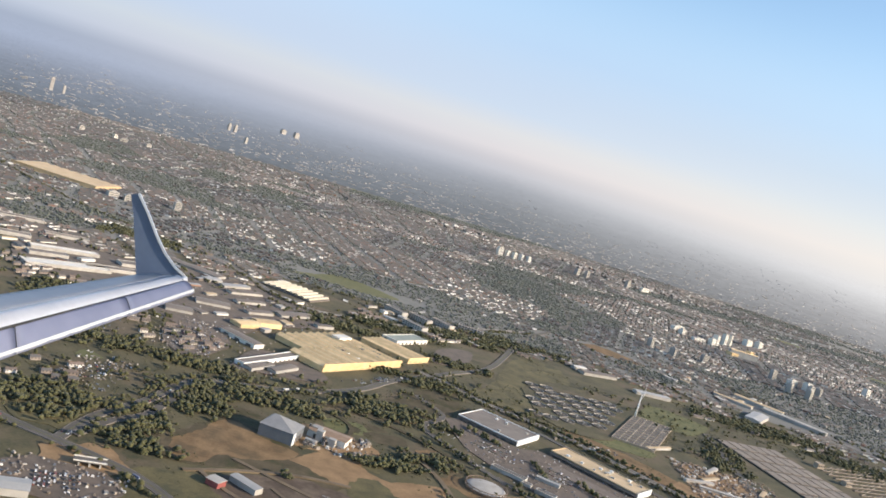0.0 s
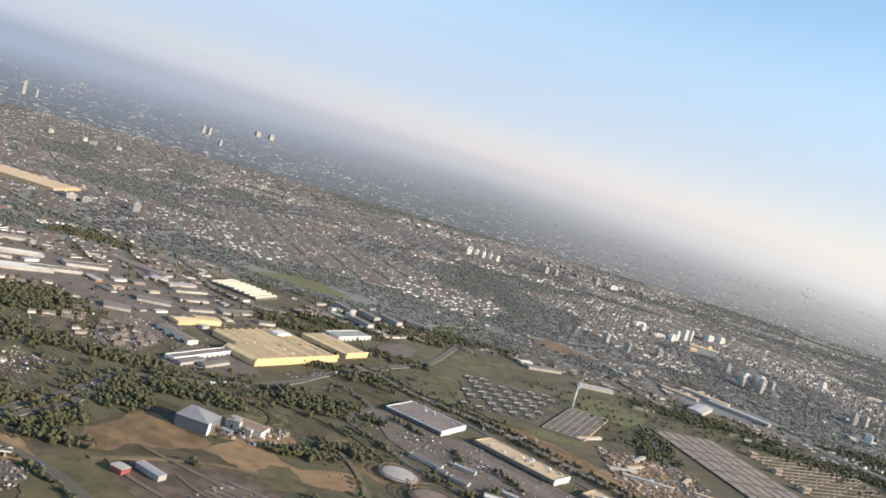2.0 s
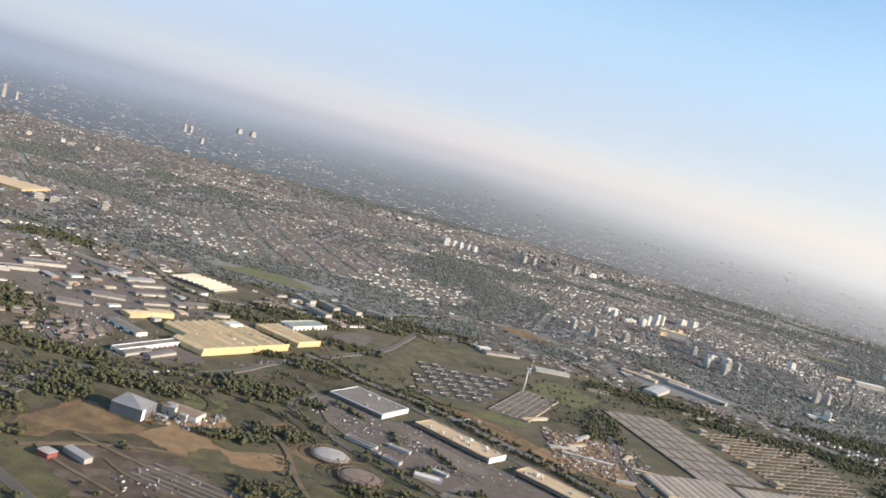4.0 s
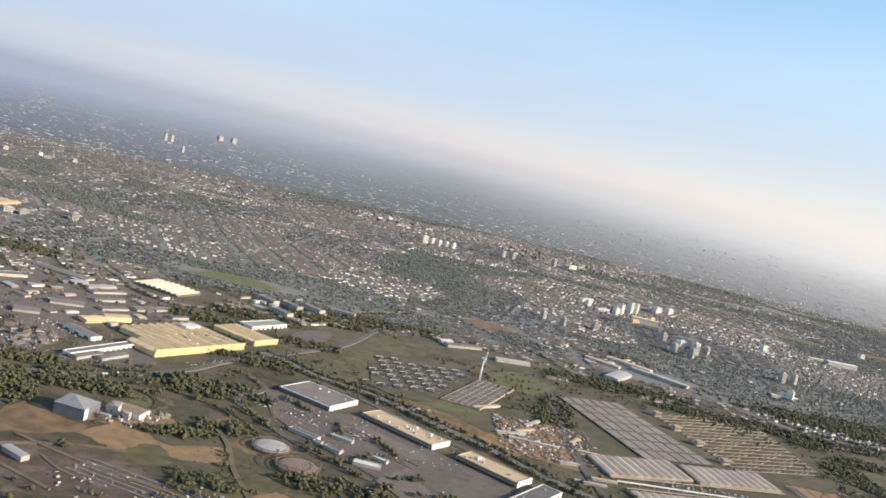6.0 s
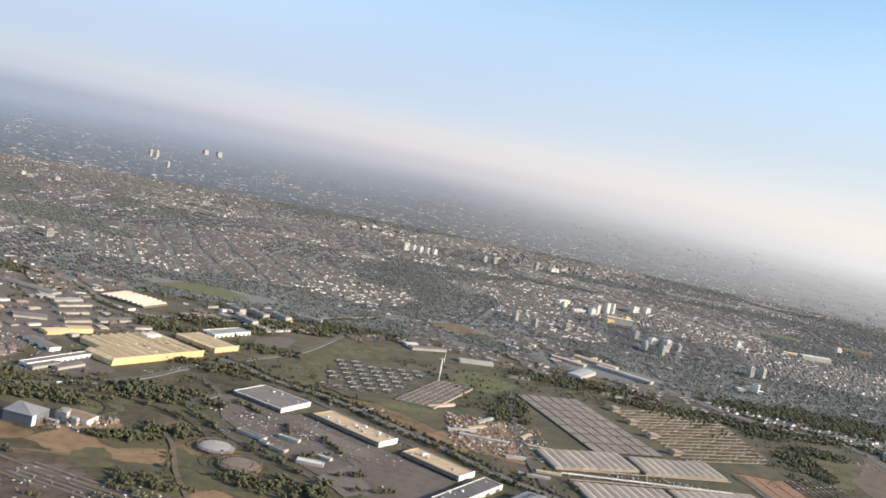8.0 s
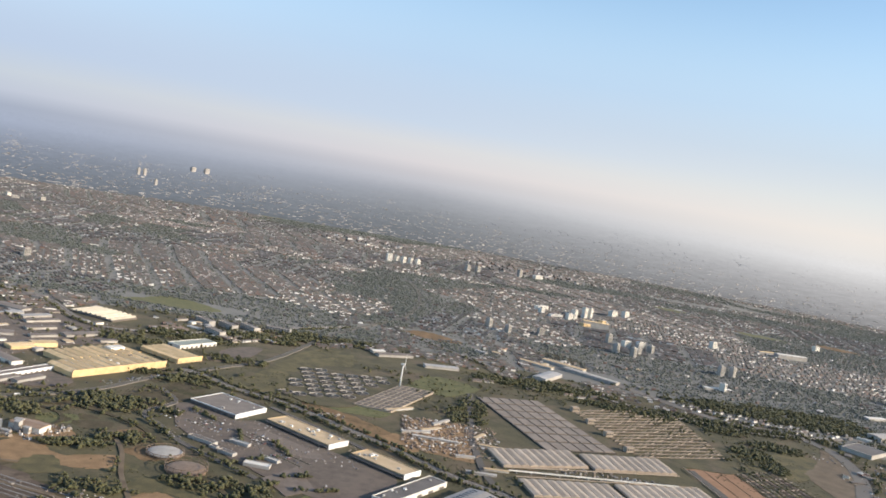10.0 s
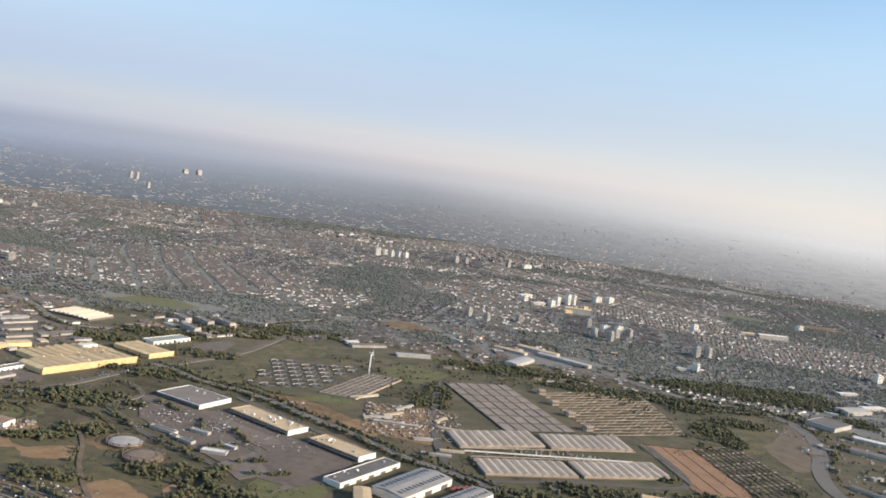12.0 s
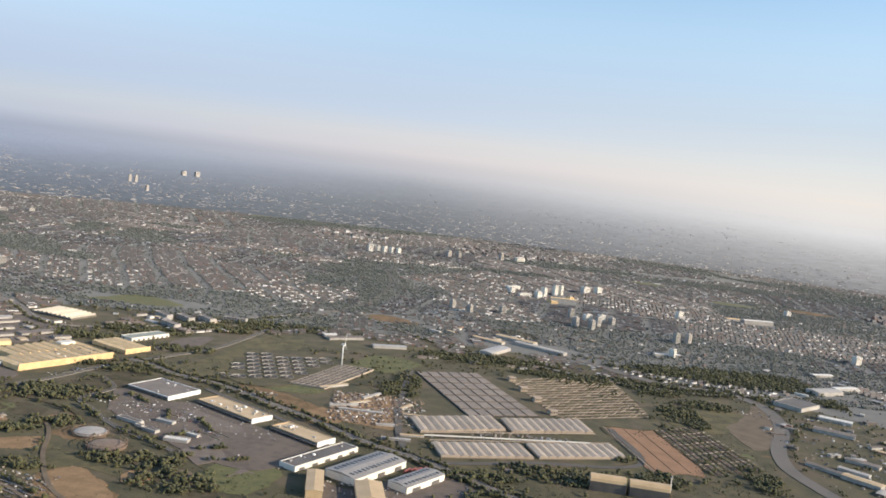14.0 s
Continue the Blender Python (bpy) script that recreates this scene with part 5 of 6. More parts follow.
# each far row is a chain of single houses
cut = np.maximum(1, np.round(length[far] / np.where(dist[far] < 2700, 5.5, 8.5))).astype(int)
back = np.repeat(far, cut)
step = np.concatenate([np.arange(k) - (k - 1) / 2 for k in cut])
unit = length[back] / np.repeat(cut, cut)
sx, sy = np.cos(rows[back, 2]), np.sin(rows[back, 2])
rows = np.stack([rows[back, 0] + sx * step * unit, rows[back, 1] + sy * step * unit, rows[back, 2], rows[back, 3]], 1)
depth, tall, length = depth[back] * rngs.uniform(0.85, 1.1, len(back)), tall[back] * rngs.uniform(0.9, 1.15, len(back)), unit * 0.98
wall, roof = house_shapes(np.arange(len(rows)))
rows, length = near_rows
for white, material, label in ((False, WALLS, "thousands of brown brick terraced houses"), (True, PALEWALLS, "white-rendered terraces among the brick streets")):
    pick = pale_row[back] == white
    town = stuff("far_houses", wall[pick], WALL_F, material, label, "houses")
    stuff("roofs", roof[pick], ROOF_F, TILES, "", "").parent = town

# the nearest terraces as things
WALLS_OB = palette("terrace_walls", [(0.62, 0.58, 0.52), (0.22, 0.18, 0.155), (0.66, 0.63, 0.59), (0.27, 0.225, 0.19), (0.4, 0.35, 0.29)], objects=True)
TILES_OB = palette("terrace_tiles", [(0.12, 0.1, 0.088), (0.1, 0.095, 0.095), (0.13, 0.105, 0.092), (0.15, 0.13, 0.12), (0.17, 0.13, 0.11)], objects=True)
kinds = []
for L in (6, 9, 13, 17):
    top = thing("terraced_house", 0, -600, "pale brick terraced house row with a tiled roof", "house", 0, "terraced houses", -40)
    part("wall", Shape().box(L, 4.2, 2.8).gable(L, 4.2, 2.8, 1.5), WALLS_OB, top)
    part("roof", Shape().gable(L + 0.5, 4.8, 2.75, 1.75), TILES_OB, top)
    for k in range(max(2, L // 3)):
        x = (k + 0.5 - max(2, L // 3) / 2) * 3
        part("window", Shape().box(1.1, 0.2, 0.9, x, -2.12, 1.6), GLASS, top)
        if k % 2 == 0:
            part("chimney", Shape().box(0.5, 0.5, 1.2, x, 0.2, 3.8), BRICK, top)
    kinds.append((L, top))
used = set()
for i in order[:NEAR]:
    L, top = min(kinds, key=lambda q: abs(q[0] - length[i]))
    m = pose(rows[i, 0], rows[i, 1], 0, 0, 0, math.degrees(rows[i, 2]))
    if L in used:
        copy_thing(top, m)
    else:
        used.add(L)
        top.matrix_world = m


# ---- towers of flats ----
def tower(x, y, w, d, h, ang, wall, label, name="tower_block", group="tower blocks"):
    top = thing(name, x, y, label, "tower block", ang, group)
    part("wall", Shape().box(w, d, h), wall, top)
    part("roof", Shape().box(w * 0.4, d * 0.5, 2.5, 0, 0, h), CONCRETE, top)
    floors = max(3, int(h / 3.2))
    for fl in range(floors):
        for e, sx, sy in ((-1, w * 0.86, 0.3), (1, w * 0.86, 0.3)):
            part("window_band", Shape().box(sx, sy, h / floors * 0.3, 0, e * d / 2, h * (fl + 0.35) / floors), GLASS, top)
        part("window_band", Shape().box(0.3, d * 0.8, h / floors * 0.3, w / 2, 0, h * (fl + 0.35) / floors), GLASS, top)
    return top


rb = random.Random(11)
for x, y, w, d, h, mt in ((921, 2240, 16, 14, 30, CREAM), (900, 2380, 13, 12, 46, PALE), (918, 2390, 13, 12, 46, PALE), (1014, 2507, 26, 16, 30, PALE), (1060, 2538, 22, 16, 30, PALE), (766, 2330, 16, 14, 24, PALE), (800, 2290, 40, 14, 14, PALE), (840, 2300, 18, 14, 26, PALE), (780, 2420, 50, 14, 16, PALE), (860, 2330, 14, 14, 40, PALE), (880, 2225, 44, 22, 12, CREAM), (918, 1960, 22, 14, 26, PALE), (950, 1950, 16, 14, 32, PALE), (975, 1946, 14, 14, 26, CONCRETE), (580, 1943, 12, 12, 30, CONCRETE), (705, 1941, 14, 12, 26, CONCRETE), (620, 1900, 12, 12, 28, CONCRETE), (1030, 1601, 14, 12, 26, PALE), (870, 1860, 12, 12, 34, CONCRETE), (905, 1840, 12, 12, 34, CONCRETE), (930, 1890, 12, 12, 36, CONCRETE), (1090, 1780, 12, 12, 34, CONCRETE), (1120, 1790, 12, 12, 34, CONCRETE), (880, 1980, 12, 12, 36, CONCRETE), (1500, 1750, 14, 12, 26, PALE), (1490, 1740, 12, 12, 30, PALE), (317, 3067, 18, 16, 42, PALE), (345, 3075, 14, 14, 34, PALE), (370, 3075, 14, 14, 34, PALE), (395, 3078, 14, 14, 34, PALE), (421, 3078, 14, 14, 34, PALE), (610, 3150, 16, 14, 40, CONCRETE), (650, 3170, 14, 14, 38, CONCRETE), (820, 3250, 16, 14, 46, CONCRETE), (900, 3300, 40, 14, 24, PALE), (-1010, 3050, 24, 12, 20, CONCRETE), (-960, 3162, 20, 12, 18, CONCRETE), (-1160, 3060, 20, 12, 22, CONCRETE), (-1060, 3110, 14, 10, 22, PALE), (-590, 1800, 22, 14, 18, CONCRETE), (-560, 1808, 18, 14, 18, CONCRETE), (-480, 1880, 14, 14, 26, CONCRETE), (1220, 2200, 18, 14, 26, PALE), (1650, 2500, 18, 14, 22, PALE)):
    tower(x, y, w, d, h * 0.66, rb.uniform(22, 55), mt, "slab of pale flats above the rooftops" if w > 20 else "tall tower of flats with window bands")
shed("broad tan-roofed depot far off among houses", -720, 1890, 190, 110, 7, -8, TAN, TAN, "bays", "depot", bays=8)

# ---- trees ----
ico = [(0, 0, -1)] + [(0.894 * math.cos(a), 0.894 * math.sin(a), -0.447) for a in [k * 1.2566 for k in range(5)]] + [(0.894 * math.cos(a), 0.894 * math.sin(a), 0.447) for a in [(k + 0.5) * 1.2566 for k in range(5)]] + [(0, 0, 1)]
ICO_F = [(0, (k + 1) % 5 + 1, k + 1) for k in range(5)] + [(k + 1, (k + 1) % 5 + 1, k + 6) for k in range(5)] + [((k + 1) % 5 + 1, (k + 1) % 5 + 6, k + 6) for k in range(5)] + [(k + 6, (k + 1) % 5 + 6, 11) for k in range(5)]
ICO = np.array(ico)


def clumps(centres, radii, seed, form=None):
    """Uneven leafy clumps as blocks of corners."""
    r = np.random.default_rng(seed)
    n = len(centres)
    form = ICO if form is None else form
    jag = r.uniform(0.62, 1.3, (n, len(form), 1))
    t = r.uniform(0, 6.28, n)
    base = form[None] * jag
    c, s = np.cos(t)[:, None], np.sin(t)[:, None]
    rot = np.stack([c * base[:, :, 0] - s * base[:, :, 1], s * base[:, :, 0] + c * base[:, :, 1], base[:, :, 2] * 0.8], 2)
    return centres[:, None] + rot * radii[:, None, None]


OCT = np.array([(0, 0, -1), (1, 0, 0), (0, 1, 0), (-1, 0, 0), (0, -1, 0), (0, 0, 1.0)])
OCT_F = [(0, 2, 1), (0, 3, 2), (0, 4, 3), (0, 1, 4), (5, 1, 2), (5, 2, 3), (5, 3, 4), (5, 4, 1)]


def scatter(count, box, keep, seed):
    r = np.random.default_rng(seed)
    x, y = r.uniform(box[0], box[1], count), r.uniform(box[2], box[3], count)
    seen_from = in_view(x, y)
    x, y = x[seen_from], y[seen_from]
    ok = keep(x, y, r)
    return x[ok], y[ok]



def town_trees(x, y, r):
    home = np.concatenate([((a[:, None] - seeds[None, :, 0]) ** 2 + (b[:, None] - seeds[None, :, 1]) ** 2).argmin(1) for a, b in zip(np.array_split(x, 40), np.array_split(y, 40))])
    green = sort[home] == 2
    ok = wooded(x, y, r) | ((r.random(len(x)) < 0.03 + 0.4 * green) & ~hits(x, y, CLEAR))
    return ok & (np.hypot(x - 240, y + 110) < 4330) & ~near_road(x, y, 8.0)


# woods and hedges close to the path, then the trees of the town
x1, y1 = scatter(105000, (-480, 1250, 540, 1500), lambda x, y, r: (wooded(x, y, r) | (r.random(len(x)) < 0.03) & ~hits(x, y, CLEAR, 0.9)) & ~near_road(x, y, 9.0) & ~hits(x, y, BARE), 1)
hedge = []
hr = random.Random(5)
for way, off, chance in ((ROADS[8][3], 10, 0.9), (ROADS[8][3], -10, 0.8), (ROADS[0][3][:8], 10, 0.45), (ROADS[0][3][:8], -10, 0.4), (ROADS[7][3], 6, 0.12), (ROADS[6][3], 6, 0.3), (ROADS[9][3], 11, 0.7), (ROADS[10][3], 11, 0.7), (ROADS[10][3], -11, 0.6), (RIVER, -20, 0.3), (ROADS[14][3], 8, 0.4), (ROADS[3][3], 5, 0.5), (ROADS[2][3], 9, 0.4)):
    pts = smooth_line(way, 3.2)
    for i in range(1, len(pts)):
        d = (pts[i] - pts[i - 1]).normalized()
        if hr.random() < chance:
            p = pts[i] + Vector((d.y, -d.x)) * (off + hr.uniform(-2.5, 2.5))
            hedge.append((p.x, p.y))
for p, q in (((236, 740), (284, 757)), ((268, 712), (312, 726)), ((194, 763), (240, 800)), ((225, 692), (256, 729)), ((186, 872), (196, 832)), ((228, 850), (252, 812)), ((160, 790), (200, 752)), ((118, 930), (150, 900))):
    for k in range(16):
        t = hr.random()
        hedge.append((p[0] + (q[0] - p[0]) * t + hr.uniform(-1.5, 1.5), p[1] + (q[1] - p[1]) * t + hr.uniform(-1.5, 1.5)))
hedge = np.array(hedge)
hedge = hedge[~hits(hedge[:, 0], hedge[:, 1], BARE)]
x1, y1 = np.concatenate([x1, hedge[:, 0]]), np.concatenate([y1, hedge[:, 1]])
r1 = np.random.default_rng(3)
dist1 = np.hypot(x1 - 240, y1 + 110)
first = np.argsort(dist1 + r1.uniform(0, 500, len(x1)))[:220]
rest = np.setdiff1d(np.arange(len(x1)), first)
size = r1.uniform(1.3, 3.0, len(rest))
cen, rad = [], []
for k in range(3):
    off = r1.normal(0, 0.55, (len(rest), 3)) * size[:, None]
    cen.append(np.stack([x1[rest] + off[:, 0], y1[rest] + off[:, 1], size * 1.15 + off[:, 2] * 0.7], 1))
    rad.append(size * r1.uniform(0.55, 1.0, len(rest)))
stuff("woods", clumps(np.concatenate(cen), np.concatenate(rad), 5), ICO_F, LEAF, "dark green woods, hedges and bushes", "woods")
x2, y2 = scatter(620000, (-2400, 3300, 1300, 4330), town_trees, 2)
x2, y2 = np.concatenate([x2, gardens[:, 0]]), np.concatenate([y2, gardens[:, 1]])
near2 = (y2 < 1480) & (x2 > -480) & (x2 < 1200)
x2, y2 = x2[~near2], y2[~near2]
r2 = np.random.default_rng(9)
size = r2.uniform(1.3, 3.6, len(x2)) * (0.8 + y2 / 8000)
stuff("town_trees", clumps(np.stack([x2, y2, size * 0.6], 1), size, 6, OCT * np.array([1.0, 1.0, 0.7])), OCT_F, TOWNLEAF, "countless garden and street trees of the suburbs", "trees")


# rough growth over the open ground
x3, y3 = scatter(70000, (-330, 1100, 540, 1420), lambda x, y, r: ~hits(x, y, CLEAR, 0.5) & ~near_road(x, y, 7.0) & (cell[(np.abs(x) / 19).astype(int) % 60, (np.abs(y) / 19).astype(int) % 60] ** 1.5 > r.random(len(x))), 12)
low = [(330, 1000, 60, 60), (180, 1130, 60, 120), (290, 1290, 90, 60), (420, 1260, 60, 50), (600, 790, 150, 40), (900, 1000, 100, 160), (560, 1340, 140, 40), (-130, 770, 60, 60), (-30, 720, 120, 90), (150, 640, 120, 90), (0, 620, 120, 60), (80, 900, 90, 70), (160, 1150, 60, 110), (150, 700, 60, 50)]
keep = (~hits(x3, y3, CLEAR, 0.85) | hits(x3, y3, low)) & (~hits(x3, y3, BARE) | (np.arange(len(x3)) % 9 == 0))
x3, y3 = x3[keep], y3[keep]
r3 = np.random.default_rng(14)
size = r3.uniform(0.3, 1.1, len(x3)) ** 1.3
stuff("undergrowth", clumps(np.stack([x3, y3, size * 0.45], 1), size, 7, OCT), OCT_F, LEAF, "low bushes and rough growth over open ground", "bushes")


# ---- far roofs on the plain under the horizon ----
def far_place(x, y, eye=Vector((240, -110, 315))):
    """Where a far point comes to stand on the rising rim of the plain, and how much smaller it is there."""
    way = Vector((x, y, 0)) - eye
    flat = math.hypot(way.x, way.y)
    for (r0, z0), (r1, z1) in zip(prof, prof[1:]):
        for k in range(12):
            r, z = r0 + (r1 - r0) * k / 12, z0 + (z1 - z0) * k / 12
            if eye.z + way.z * r / flat <= z:
                return eye.x + way.x * r / flat, eye.y + way.y * r / flat, z, r / flat
    return None


fr = random.Random(17)
rf = np.random.default_rng(23)
reach = np.array([315 * r / (315 - z) for r, z in prof])
fx, fy, ft = [], [], []
for _ in range(300):
    d0, az = 4380 * math.exp(1.1 * rf.random() ** 1.5), 1.03 * rf.random() ** 1.3 - 0.47
    n = int(rf.integers(3, 22))
    t0 = rf.uniform(-0.5, 0.8)
    a, b = rf.normal(0, 210, n), np.round(rf.normal(0, 5, n)) * 50
    fx.append(240 + d0 * math.sin(az) + math.cos(t0) * a - math.sin(t0) * b)
    fy.append(-110 + d0 * math.cos(az) + math.sin(t0) * a + math.cos(t0) * b)
    ft.append(np.full(n, t0))
fx, fy, ft = (np.concatenate(q) for q in (fx, fy, ft))
fd = np.hypot(fx - 240, fy + 110)
ok = (fd > 4360) & (fd < 13500)
fx, fy, ft, fd = fx[ok], fy[ok], ft[ok], fd[ok]
fr_r = np.interp(fd, reach, [r for r, _ in prof])
fk = fr_r / fd
rows = np.stack([240 + (fx - 240) * fk, -110 + (fy + 110) * fk, ft, 0 * ft], 1)
length, depth, tall = rf.uniform(6, 26, len(fx)) * fk, rf.uniform(2.5, 5, len(fx)) * fk, rf.uniform(1.5, 2.6, len(fx)) * fk
wall, roof = house_shapes(np.arange(len(rows)))
lift = np.interp(fr_r, [r for r, _ in prof], [z for _, z in prof])[:, None] - 0.6
wall[:, :, 2] += lift
roof[:, :, 2] += lift
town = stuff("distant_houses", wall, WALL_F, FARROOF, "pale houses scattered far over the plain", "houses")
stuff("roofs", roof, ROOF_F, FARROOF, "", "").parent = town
for x, y, w, h in ((-1425, 5995, 26, 70), (-1385, 6000, 26, 70), (-1064, 5058, 22, 50), (-1986, 4632, 24, 100), (-1950, 4700, 16, 60), (-1500, 8000, 60, 60), (-1400, 8100, 60, 70)):
    q = far_place(x, y)
    if q:
        top = thing("far_tower", q[0], q[1], "pale tower block far off in the haze", "tower block", fr.uniform(25, 50), "far towers", q[2] - 1)
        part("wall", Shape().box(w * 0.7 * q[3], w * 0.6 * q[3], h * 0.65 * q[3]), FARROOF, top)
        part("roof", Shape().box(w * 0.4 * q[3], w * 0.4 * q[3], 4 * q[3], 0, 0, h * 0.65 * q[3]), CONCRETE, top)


def make_tree(seed):
    r = np.random.default_rng(seed)
    top = thing("tree", 0, -600, "leafy green deciduous tree in a wood", "tree", 0, "trees near the path", -40)
    trunk = Shape().tube(0.32, 0.14, 3.2, n=7)
    for k in range(4):
        a = r.uniform(0, 6.28)
        trunk.rod((0, 0, 1.6 + 0.3 * k), (1.3 * math.cos(a), 1.3 * math.sin(a), 3.4 + 0.3 * k), 0.14)
    part("trunk", trunk, BARK, top)
    n = 46
    d = r.normal(0, 1, (n, 3))
    d /= np.linalg.norm(d, axis=1)[:, None]
    c = d * r.uniform(0.55, 1.0, (n, 1)) * np.array([2.1, 2.1, 1.9]) * r.uniform(0.8, 1.15) + np.array([0, 0, 3.6])
    bl = clumps(c, r.uniform(0.5, 0.95, n), seed)
    s = Shape()
    s.v = [tuple(q) for q in bl.reshape(-1, 3)]
    s.f = [tuple(i * 12 + j for j in q) for i in range(n) for q in ICO_F]
    part("crown", s, LEAF, top)
    return top


trees = [make_tree(20 + k) for k in range(6)]
for j, i in enumerate(first):
    m = pose(x1[i], y1[i], -0.1, 0, 0, float(r1.uniform(0, 360))) @ Matrix.Scale(float(r1.uniform(0.5, 0.85)), 4)
    if j < 6:
        trees[j].matrix_world = m
    else:
        t = copy_thing(trees[j % 6], m)
        t.scale = m.to_scale()

# ---- cars ----
def make_car(label, name, L, W, H, van):
    top = thing(name, 0, -600, label, "car", 0, name + "s in the yards", -40)
    part("body", Shape().box(L, W, H * 0.5, 0, 0, 0.18, 0, 0.96), CARPAINT, top)
    part("cabin", Shape().box(L * (0.96 if van else 0.55), W * 0.92, H * 0.45, -L * 0.02, 0, 0.18 + H * 0.5, 0, 0.9 if van else 0.75), CARPAINT if van else GLASS, top)
    return top


cars = [make_car("small parked car with dark windows", "parked_car", 2.6, 1.15, 0.95, False), make_car("parked delivery van with a box body", "parked_van", 3.4, 1.3, 1.4, True), make_car("long lorry with a box trailer", "lorry", 6.5, 1.5, 2.1, True)]
spots = []
cr = random.Random(8)
for (cx, cy, ang, nx, ny, sx, sy, fill) in ((160, 880, -31, 9, 4, 4.5, 9, 0.45), (215, 860, -38, 10, 3, 4.2, 9, 0.35), (250, 800, -38, 8, 3, 4.5, 9, 0.3), (-170, 560, 20, 10, 4, 3, 6, 0.8), (5, 1015, 55, 22, 1, 5, 5, 0.6), (20, 1025, 55, 16, 2, 6, 5, 0.5), (-45, 1020, 55, 8, 1, 6, 5, 0.3), (470, 690, 54, 9, 1, 3.2, 4, 0.8), (425, 690, 54, 6, 2, 4, 6, 0.5), (-90, 935, 63, 12, 2, 5, 5, 0.5), (300, 735, 0, 4, 2, 8, 10, 0.3), (100, 905, -31, 6, 4, 7, 9, 0.3), (545, 700, 54, 6, 2, 4, 5, 0.5), (0, 600, -20, 6, 3, 8, 8, 0.5), (670, 790, 20, 5, 3, 3.4, 5, 0.5), (-190, 970, 60, 8, 5, 6, 11, 0.8), (-232, 785, 60, 7, 3, 7, 10, 0.7)):
    for i in range(nx):
        for j in range(ny):
            if cr.random() < fill:
                a, b = (i - nx / 2) * sx, (j - ny / 2) * sy
                c, s = math.cos(radians(ang)), math.sin(radians(ang))
                spots.append((cx + c * a - s * b, cy + s * a + c * b, ang + 90, cr.choice((0, 0, 0, 1)), 0.62))
for w, shift, step in ((ROADS[0][3], 2.6, 46), (ROADS[0][3], -2.6, 60), (ROADS[2][3], 2.5, 60)):
    pts = smooth_line(w[:8], 4.0)
    i = 3
    while i < len(pts) - 1:
        d = (pts[i + 1] - pts[i]).normalized()
        q = pts[i] + Vector((d.y, -d.x)) * shift
        spots.append((q.x, q.y, math.degrees(math.atan2(d.y, d.x)), cr.choice((0, 0, 1, 2)), 0.78))
        i += max(2, int(cr.uniform(0.3, 1.6) * step / 4))
seen = set()
for x, y, a, k, z in spots:
    m = pose(x, y, z, 0, 0, a + cr.uniform(-4, 4))
    if k in seen:
        copy_thing(cars[k], m)
    else:
        seen.add(k)
        cars[k].matrix_world = m

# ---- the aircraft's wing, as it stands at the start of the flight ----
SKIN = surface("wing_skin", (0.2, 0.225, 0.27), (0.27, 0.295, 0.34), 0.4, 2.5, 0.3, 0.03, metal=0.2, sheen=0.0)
SLAT = surface("slat_paint", (0.13, 0.145, 0.22), (0.18, 0.195, 0.28), 0.4, 2.5, 0.3, 0.03, metal=0.1, sheen=0.0)
NAVY = surface("winglet_paint", (0.085, 0.115, 0.185), (0.115, 0.15, 0.225), 0.4, 1.5, 0.2, 0.03, sheen=0.0)
BRIGHT = surface("edge_and_highlight", (0.5, 0.51, 0.54), (0.6, 0.61, 0.64), 0.35, 1.0, 0.1, 0.02, metal=0.4, sheen=0.0)
wing = new("aircraft_wing")
wing.matrix_world = look((0, 0, 270), (41.08, 994.22, 170.77), 16.867)
tagged(wing, "silver aircraft wing with a dark blue upturned winglet", "aircraft wing")


def spanwise(root, tip, t):
    """A point on a straight line of the wing; root and tip are (across, up, away)."""
    return Vector(root).lerp(Vector(tip), t)


def panel(a, b, t0, t1, bulge=0.0, thick=0.12, n=5):
    """A skin panel between two spanwise lines, curved by bulge, with a closed underside."""
    s, m = Shape(), 12
    for i in range(m + 1):
        t = t0 + (t1 - t0) * i / m
        p, q = spanwise(*a, t), spanwise(*b, t)
        for k in range(n + 1):
            w = p.lerp(q, k / n) + Vector((0.0, bulge * math.sin(math.pi * k / n), 0.0))
            s.v.append((w.x, w.y, -w.z))
        for k in range(n, -1, -1):
            w = p.lerp(q, k / n) - Vector((0.0, thick * (0.3 + math.sin(math.pi * k / n)), 0.0))
            s.v.append((w.x, w.y, -w.z))
    c = 2 * n + 2
    s.f = [(i * c + k, i * c + (k + 1) % c, (i + 1) * c + (k + 1) % c, (i + 1) * c + k) for i in range(m) for k in range(c)] + [tuple(range(c)), tuple(range(m * c + c - 1, m * c - 1, -1))]
    return s


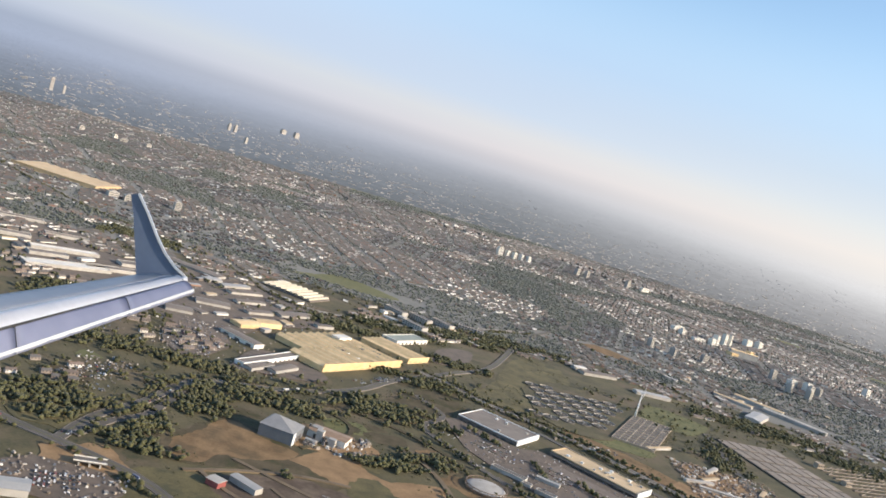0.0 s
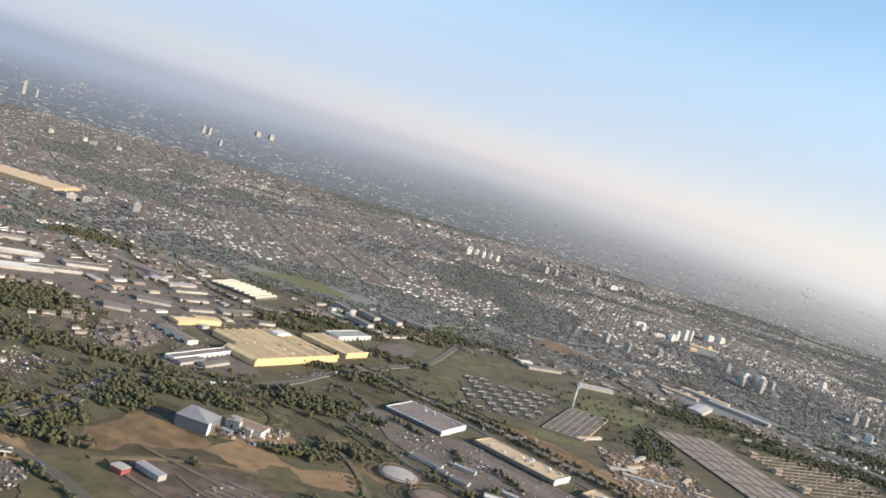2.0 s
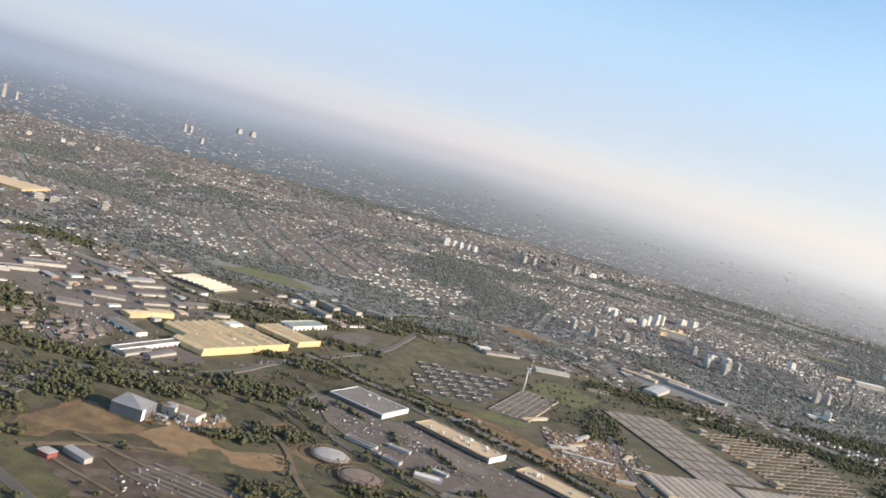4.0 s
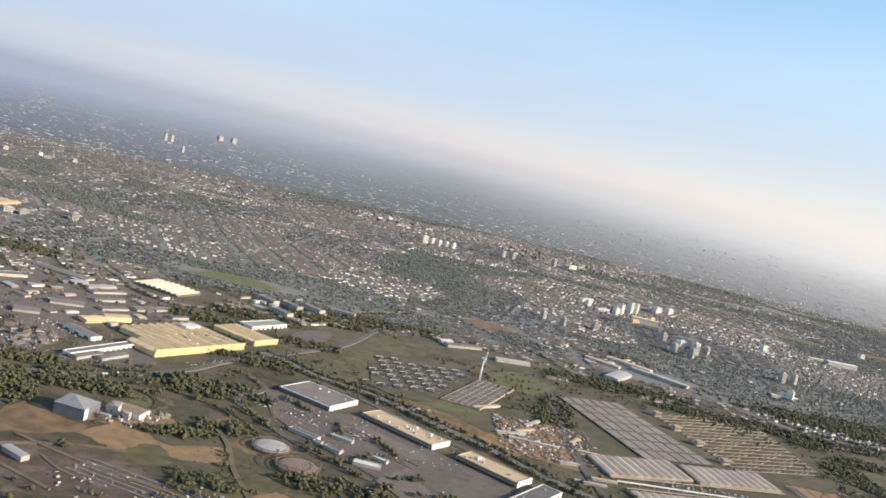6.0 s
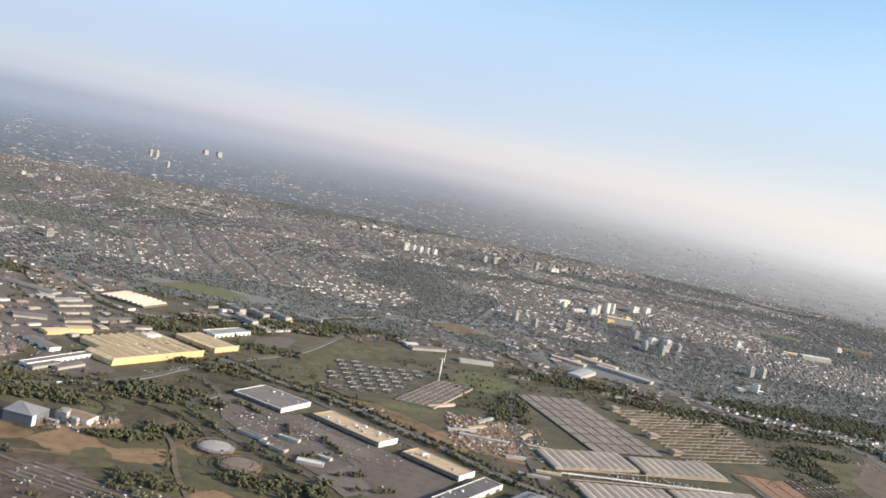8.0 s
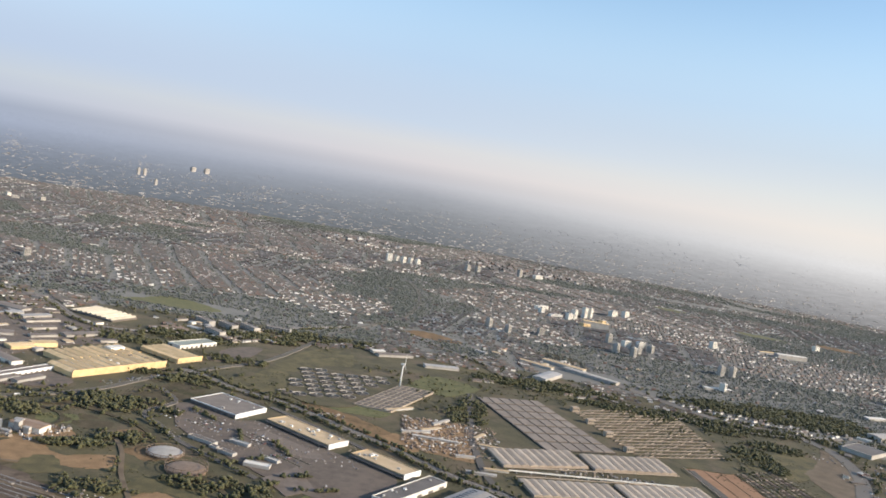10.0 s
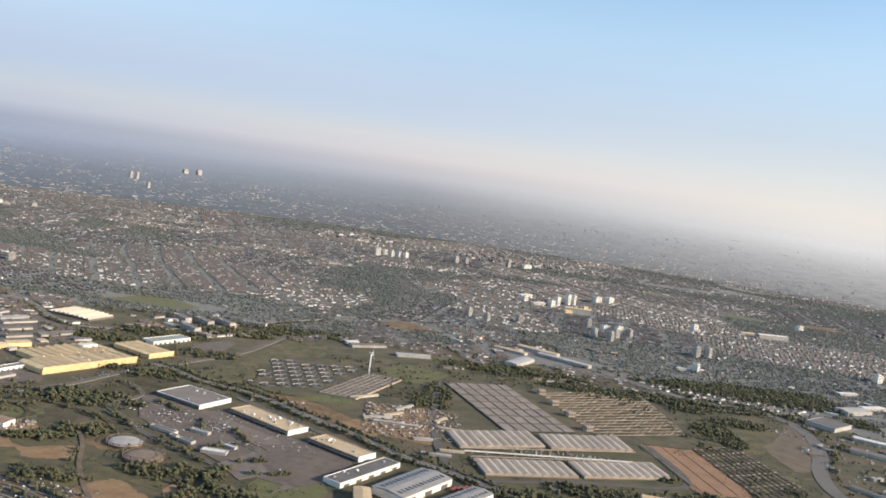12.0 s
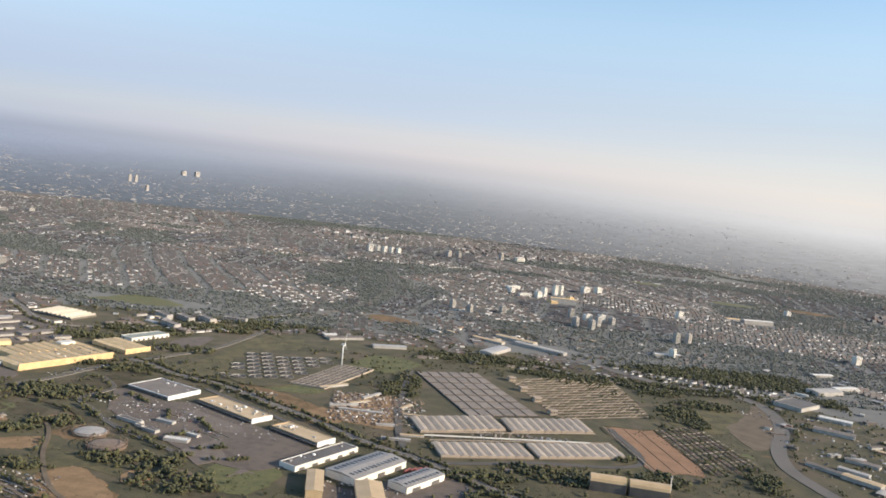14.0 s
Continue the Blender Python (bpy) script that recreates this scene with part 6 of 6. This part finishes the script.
EDGE = ((-5.07, -1.36, 7.78), (-3.89, -0.655, 14.0))
GROOVE = ((-5.108, -1.012, 7.895), (-4.078, -0.492, 14.165))
GROOVE_TOP = ((-5.11, -1.0, 7.9), (-4.08, -0.485, 14.17))
CREST = ((-5.25, -0.82, 8.05), (-4.3, -0.43, 14.3))
REAR = ((-5.5, -0.62, 8.4), (-4.98, -0.41, 14.6))
for t0, t1 in ((0.0, 0.33), (0.3325, 0.705), (0.7075, 1.0)):
    part("slat", panel(EDGE, GROOVE, t0, t1, 0.03, 0.1), SLAT, wing, "blue-grey leading-edge slat", True)
# light along the slats' lower edge, painted on as a bright strip
part("slat_lit_edge", panel(EDGE, ((EDGE[0][0], EDGE[0][1] + 0.045, 7.79), (EDGE[1][0], EDGE[1][1] + 0.035, 14.01)), 0.0, 1.0, 0.01, 0.03, 3), BRIGHT, wing, "bright strip painted as the lit lower edge")
# one skin in two tones: the sky's reflection is painted as the bright band
part("upper_skin", panel(GROOVE_TOP, CREST, 0.0, 1.0, 0.04, 0.12), BRIGHT, wing, "silver upper skin with the bright reflection painted in", True)
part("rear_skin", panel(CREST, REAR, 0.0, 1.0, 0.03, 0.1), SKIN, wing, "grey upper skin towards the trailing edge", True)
part("seam", panel(((-5.1, -1.036, 7.86), (-4.07, -0.508, 14.13)), ((-5.11, -1.006, 7.88), (-4.08, -0.49, 14.15)), 0.0, 1.0, 0.0, 0.02, 2), TYRE, wing, "dark seam behind the slats")
fin = Shape()
rim = [(-4.94, -0.43), (-4.45, -0.45), (-4.12, -0.47), (-4.3, -0.3), (-4.47, -0.06), (-4.61, 0.24), (-4.73, 0.56), (-4.88, 0.89), (-5.02, 0.88), (-4.98, 0.55), (-4.96, 0.1)]
for e in (14.42, 14.5):
    fin.v += [(a, b, -e) for a, b in rim]
n = len(rim)
fin.f = [tuple(range(n)), tuple(range(2 * n - 1, n - 1, -1))] + [(k, n + k, n + (k + 1) % n, (k + 1) % n) for k in range(n)]
winglet = part("winglet", fin, NAVY, wing, "dark blue upturned winglet")
edge = Shape()
for k in range(2, 7):
    edge.rod((rim[k][0], rim[k][1], -14.4), (rim[k + 1][0], rim[k + 1][1], -14.4), 0.035)
part("leading_edge", edge, BRIGHT, winglet, "bright bare metal leading edge")
part("tip_light", Shape().tube(0.06, 0.03, 0.1, -4.1, -0.49, -14.2, 8), BRIGHT, wing, "small clear tip light")
